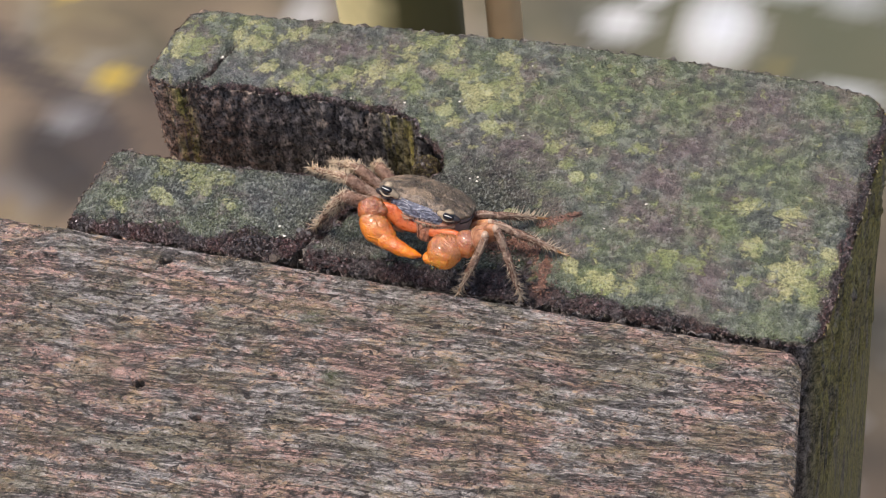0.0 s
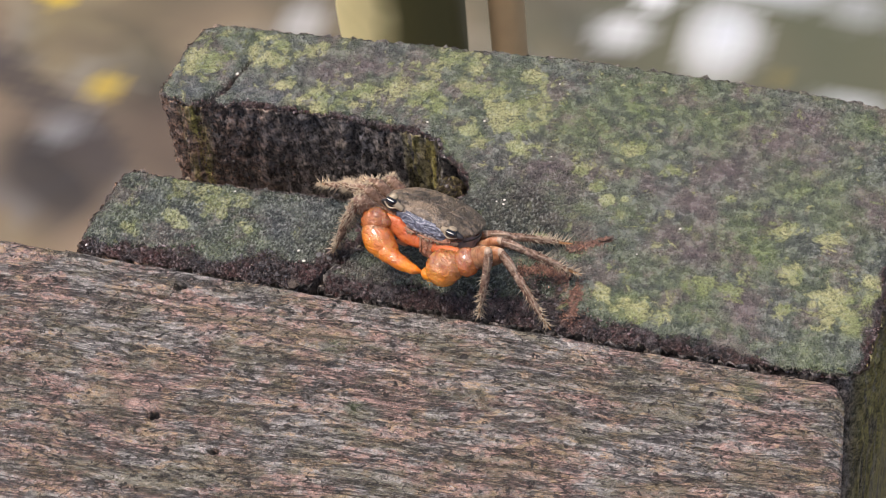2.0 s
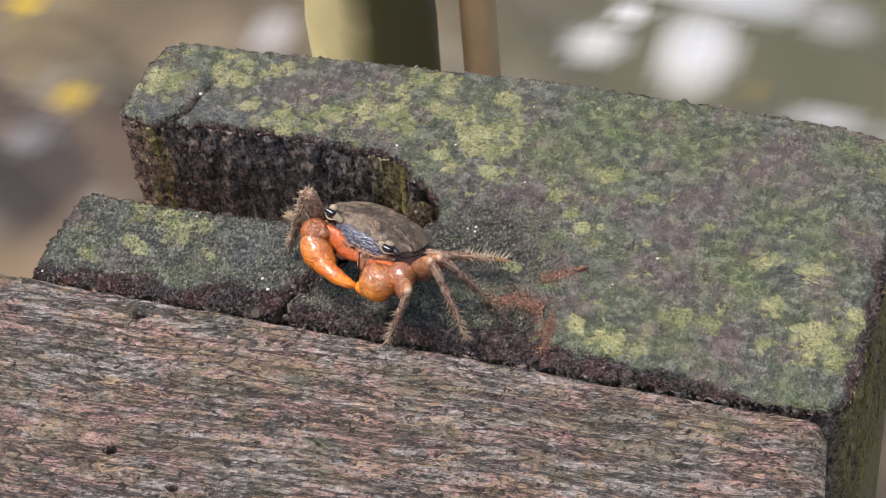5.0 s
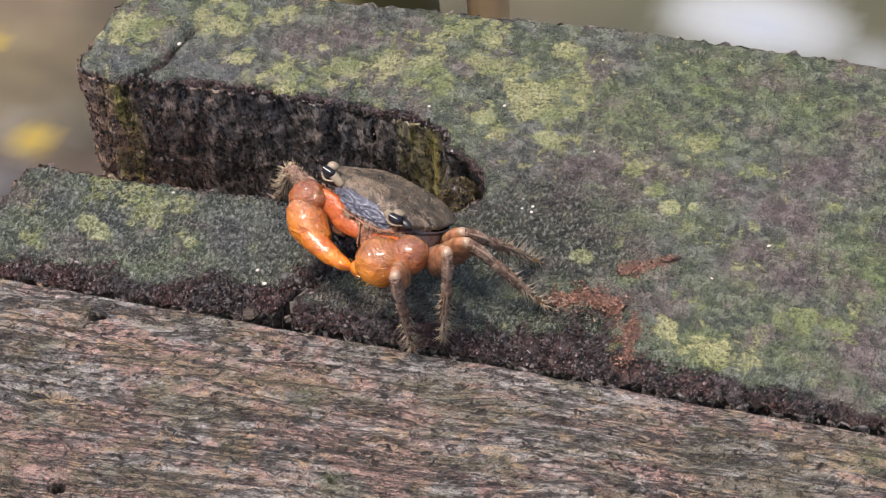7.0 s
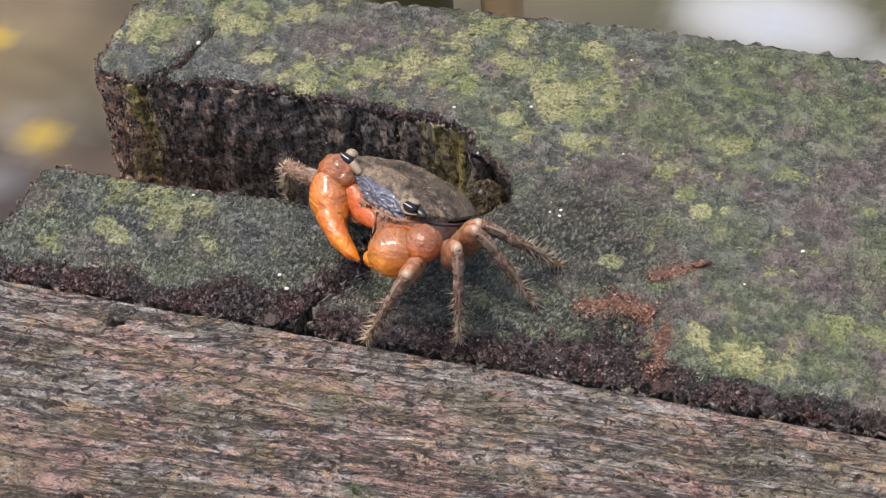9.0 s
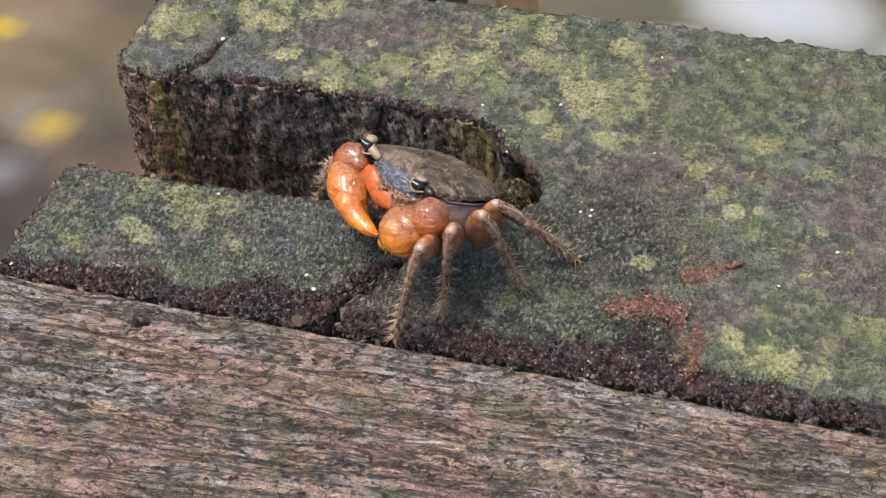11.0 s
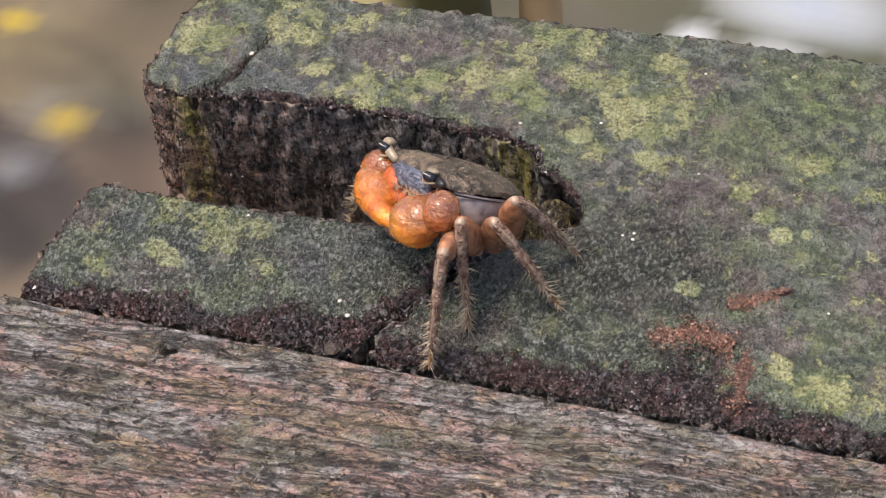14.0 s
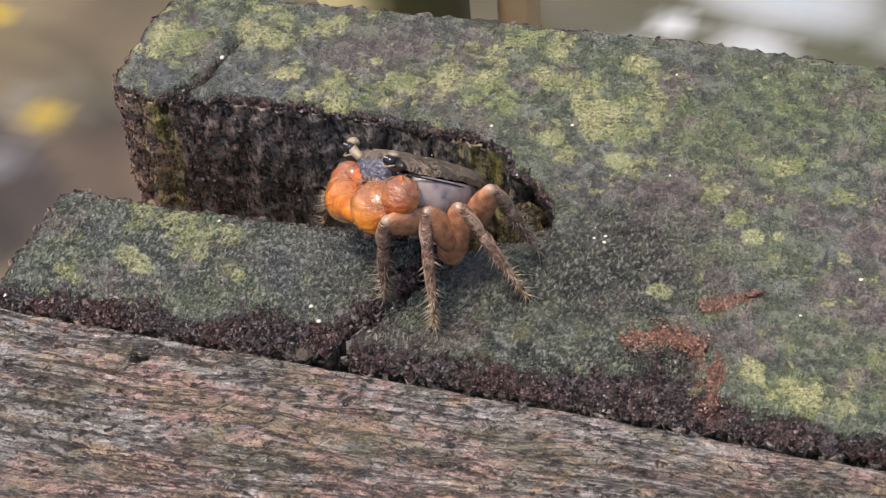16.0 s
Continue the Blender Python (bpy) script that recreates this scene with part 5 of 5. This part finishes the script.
def moss_clump():
    """A soft brown lump of moss and crumbs in the end of the slot."""
    rnd = np.random.RandomState(15)
    clump = tagged(new("moss_clump"), "dark brown mossy clump in the end of the slot", "moss")
    part("clump_core", mesh_of("clump_core", *cm(ball((2.36, 4.12, -1.05), 0.40, 0.42, 0.78, 24, 18, None, 0.25)), CLOD), clump)
    rows = []
    for _ in range(2600):
        d = Vector(rnd.normal(0, 1, 3)).normalized()
        if d.z < -0.5:
            continue
        k = 1 + 0.12 * noise.noise(d * 3.0)
        r = rnd.uniform(0.014, 0.036)
        rows.append((2.36 + 0.43 * d.x * k, 4.12 + 0.45 * d.y * k, -1.05 + 0.80 * d.z * k, r, r * 0.8, r * 1.1, rnd.uniform(0, 6.28)))
    tagged(part("moss_crumb", mesh_of("moss_crumb", *shards(rows, 33), MOSSY, False), clump), kind="stuff")


def pebbles():
    """Dark lumps wedged in the mouth of the split."""
    for x, y, z, r, mat, label in ((-0.40, 0.10, -0.14, 0.15, BROWNLUMP, "dark brown lump wedged in the split"), (0.20, 0.98, -0.08, 0.10, GREYSTONE, "small grey pebble lying in the split"), (-0.02, 1.02, -0.03, 0.085, GREYSTONE, "small grey pebble lying in the split")):
        v, f = ball((0, 0, 0), r, r * 0.85, r * 0.75, 16, 12)
        v = [p * (1 + 0.28 * noise.noise(p * 2.2 / r) + 0.10 * noise.noise(p * 6 / r)) for p in v]
        ob = new("pebble", mesh_of("pebble", *cm((v, f)), mat))
        ob.matrix_basis = Matrix.Translation(Vector((x, y, z)) * CM)
        tagged(ob, label, "pebble", "lumps in the split")


FLOOR = -0.62


def ground_height(x, y):
    return FLOOR + 0.03 * noise.noise(Vector((x * 4, y * 4, 2))) - 0.02 * max(0, min(1, (y - 0.3) * 2))


def surroundings():
    xs = [-400, -60, -12, -4, -1.5] + [round(-1.2 + 0.02 * k, 3) for k in range(32)] + [round(-0.56 + 0.008 * k, 4) for k in range(45)] + [round(-0.2 + 0.008 * k, 4) for k in range(44)] + [round(0.16 + 0.02 * k, 3) for k in range(22)] + [0.9, 1.5, 4, 12, 60, 400]
    ys = [-400, -60, -12, -4, -1] + [round(-0.2 + 0.02 * k, 3) for k in range(33)] + [round(0.46 + 0.008 * k, 4) for k in range(17)] + [round(0.6 + 0.008 * k, 4) for k in range(32)] + [round(0.86 + 0.02 * k, 3) for k in range(43)] + [2.2, 3, 6, 12, 60, 400]
    verts = [(x, y, ground_height(x, y)) for y in ys for x in xs]
    n = len(xs)
    faces = [(j * n + i, j * n + i + 1, (j + 1) * n + i + 1, (j + 1) * n + i) for j in range(len(ys) - 1) for i in range(n - 1)]
    me = mesh_of("ground", verts, faces, GROUND)
    p = np.array(verts)[:, :2] * 100

    def soft(spots, sharp):
        out = np.zeros(len(p))
        wob = 0.35 * wobble(p, 0.13, 2.0)
        for x, y, rx, ry, much in spots:
            d = np.sqrt(((p[:, 0] - x) / rx) ** 2 + ((p[:, 1] - y) / ry) ** 2) + wob
            out = np.maximum(out, much * np.clip((1.25 - d) * sharp, 0, 1))
        return out
    # puddles, placed and weighted as patches of painted sky glare
    wet = soft([(-4.1, 70.0, 2.6, 3.6, 1.0), (-3.2, 75.5, 4.8, 3.0, 1.0), (3.0, 74.5, 2.6, 2.0, 0.3), (-8.6, 72.0, 1.4, 1.0, 0.6), (4.0, 66.2, 2.4, 1.2, 0.35), (-10.0, 69.5, 2.0, 1.6, 0.45), (-29.2, 67.0, 1.6, 2.2, 0.3), (9, 65, 3, 2.2, 0.25), (-39.3, 54.2, 1.6, 1.8, 0.18), (14, 62, 3, 5, 0.3)], 0.55)
    for key, values in (("wet", wet), ("yellow", soft([(-38.4, 58.4, 1.15, 1.3, 0.75), (-44, 65.2, 1.1, 1.0, 1), (-0.4, 67.6, 0.8, 0.4, 0.7)], 0.75)), ("branch", np.clip(1.5 - far_from(p, [(-62, 66.5), (-50, 61.0), (-43, 57.2), (-39.0, 55.2), (-36, 52)]) / 1.3, 0, 1) * 0.85), ("ochre", soft([(-40, 65, 12, 7.5, 1.0), (-28, 72, 10, 7, 0.9), (-47, 52, 5, 4, 0.5)], 0.5)), ("far_bank", np.clip(1.6 - np.hypot(p[:, 0] - 5, p[:, 1] - 82) / 28 + 0.25 * wobble(p, 0.09, 6.0), 0, 1))):
        me.attributes.new(key, "FLOAT", "POINT").data.foreach_set("value", [float(v) for v in values])
    tagged(new("ground", me), "brown mud with leaf litter and puddles", "ground", kind="structure")
    for name, x, y, r, mat, label in (("thick_stem", -15.1, 46.5, 2.9, STEM, "thick pale yellow mangrove stem"), ("thin_stem", -10.3, 47.5, 0.85, STEM_B, "thin tan mangrove stem")):
        pts = [(x + 0.4 * math.sin(k), y, -66 + 22 * k) for k in range(7)]
        stem = tagged(new(name), label, "stem")
        part("bark", mesh_of("bark", *cm(bent(pts, [r] * 7, 1.0, (0, 1, 0), 24, 5, 0.1)), mat), stem)


timber_post()
wooden_plank()
CRAB, LEGS, CLAWS = build_crab()
grains()
moss_clump()
pebbles()
surroundings()


# seconds, then each claw's shift across, forward and up in cm and its swing in degrees
SWINGS = [[(0, 0, 0, 0, 0), (8.1, 0, 0, 0, 0), (8.7, -0.08, -0.05, 0.28, -18), (9.3, -0.08, -0.05, 0.30, -19), (10.8, 0.06, 0, 0.22, -8), (12.5, 0.0, 0, 0.16, -3), (14.5, -0.06, -0.15, 0.24, 0), (16, -0.20, -0.15, 0.08, 6)],
          [(0, -0.06, 0, -0.04, 0), (4, 0.0, 0, -0.02, 0), (8, 0, 0, 0.02, 2), (9.2, 0, 0, 0.0, 4), (11.3, 0.05, -0.1, 0.0, 10), (12.5, 0.10, -0.15, 0.0, 4), (14.5, 0.24, -0.2, -0.02, -6), (16, 0.30, -0.22, -0.06, -10)]]


def motions():
    times = [0.5 * k for k in range(33)]
    walk(CRAB, [(t, body_pose(t)) for t in times])
    for (pieces, wrist), swing in zip(CLAWS, SWINGS):
        c = np.array(swing, float)
        rows = []
        for t in times:
            across, ahead, up, turn = (float(np.interp(t, c[:, 0], c[:, k])) for k in (1, 2, 3, 4))
            rows.append((t, Matrix.Translation(wrist + Vector((across, ahead, up)) * CM) @ Matrix.Rotation(radians(turn), 4, "Y") @ Matrix.Translation(-wrist)))
        for piece in pieces[1:]:
            walk(piece, rows)
        walk(pieces[0], [(t, Matrix.Translation(m.translation * 0.25)) for t, m in rows])
    for key, (upper, lower) in LEGS.items():
        rows = [(t, leg_poses(key, t)) for t in times]
        walk(upper, [(t, p[0]) for t, p in rows])
        walk(lower, [(t, p[1]) for t, p in rows])


motions()
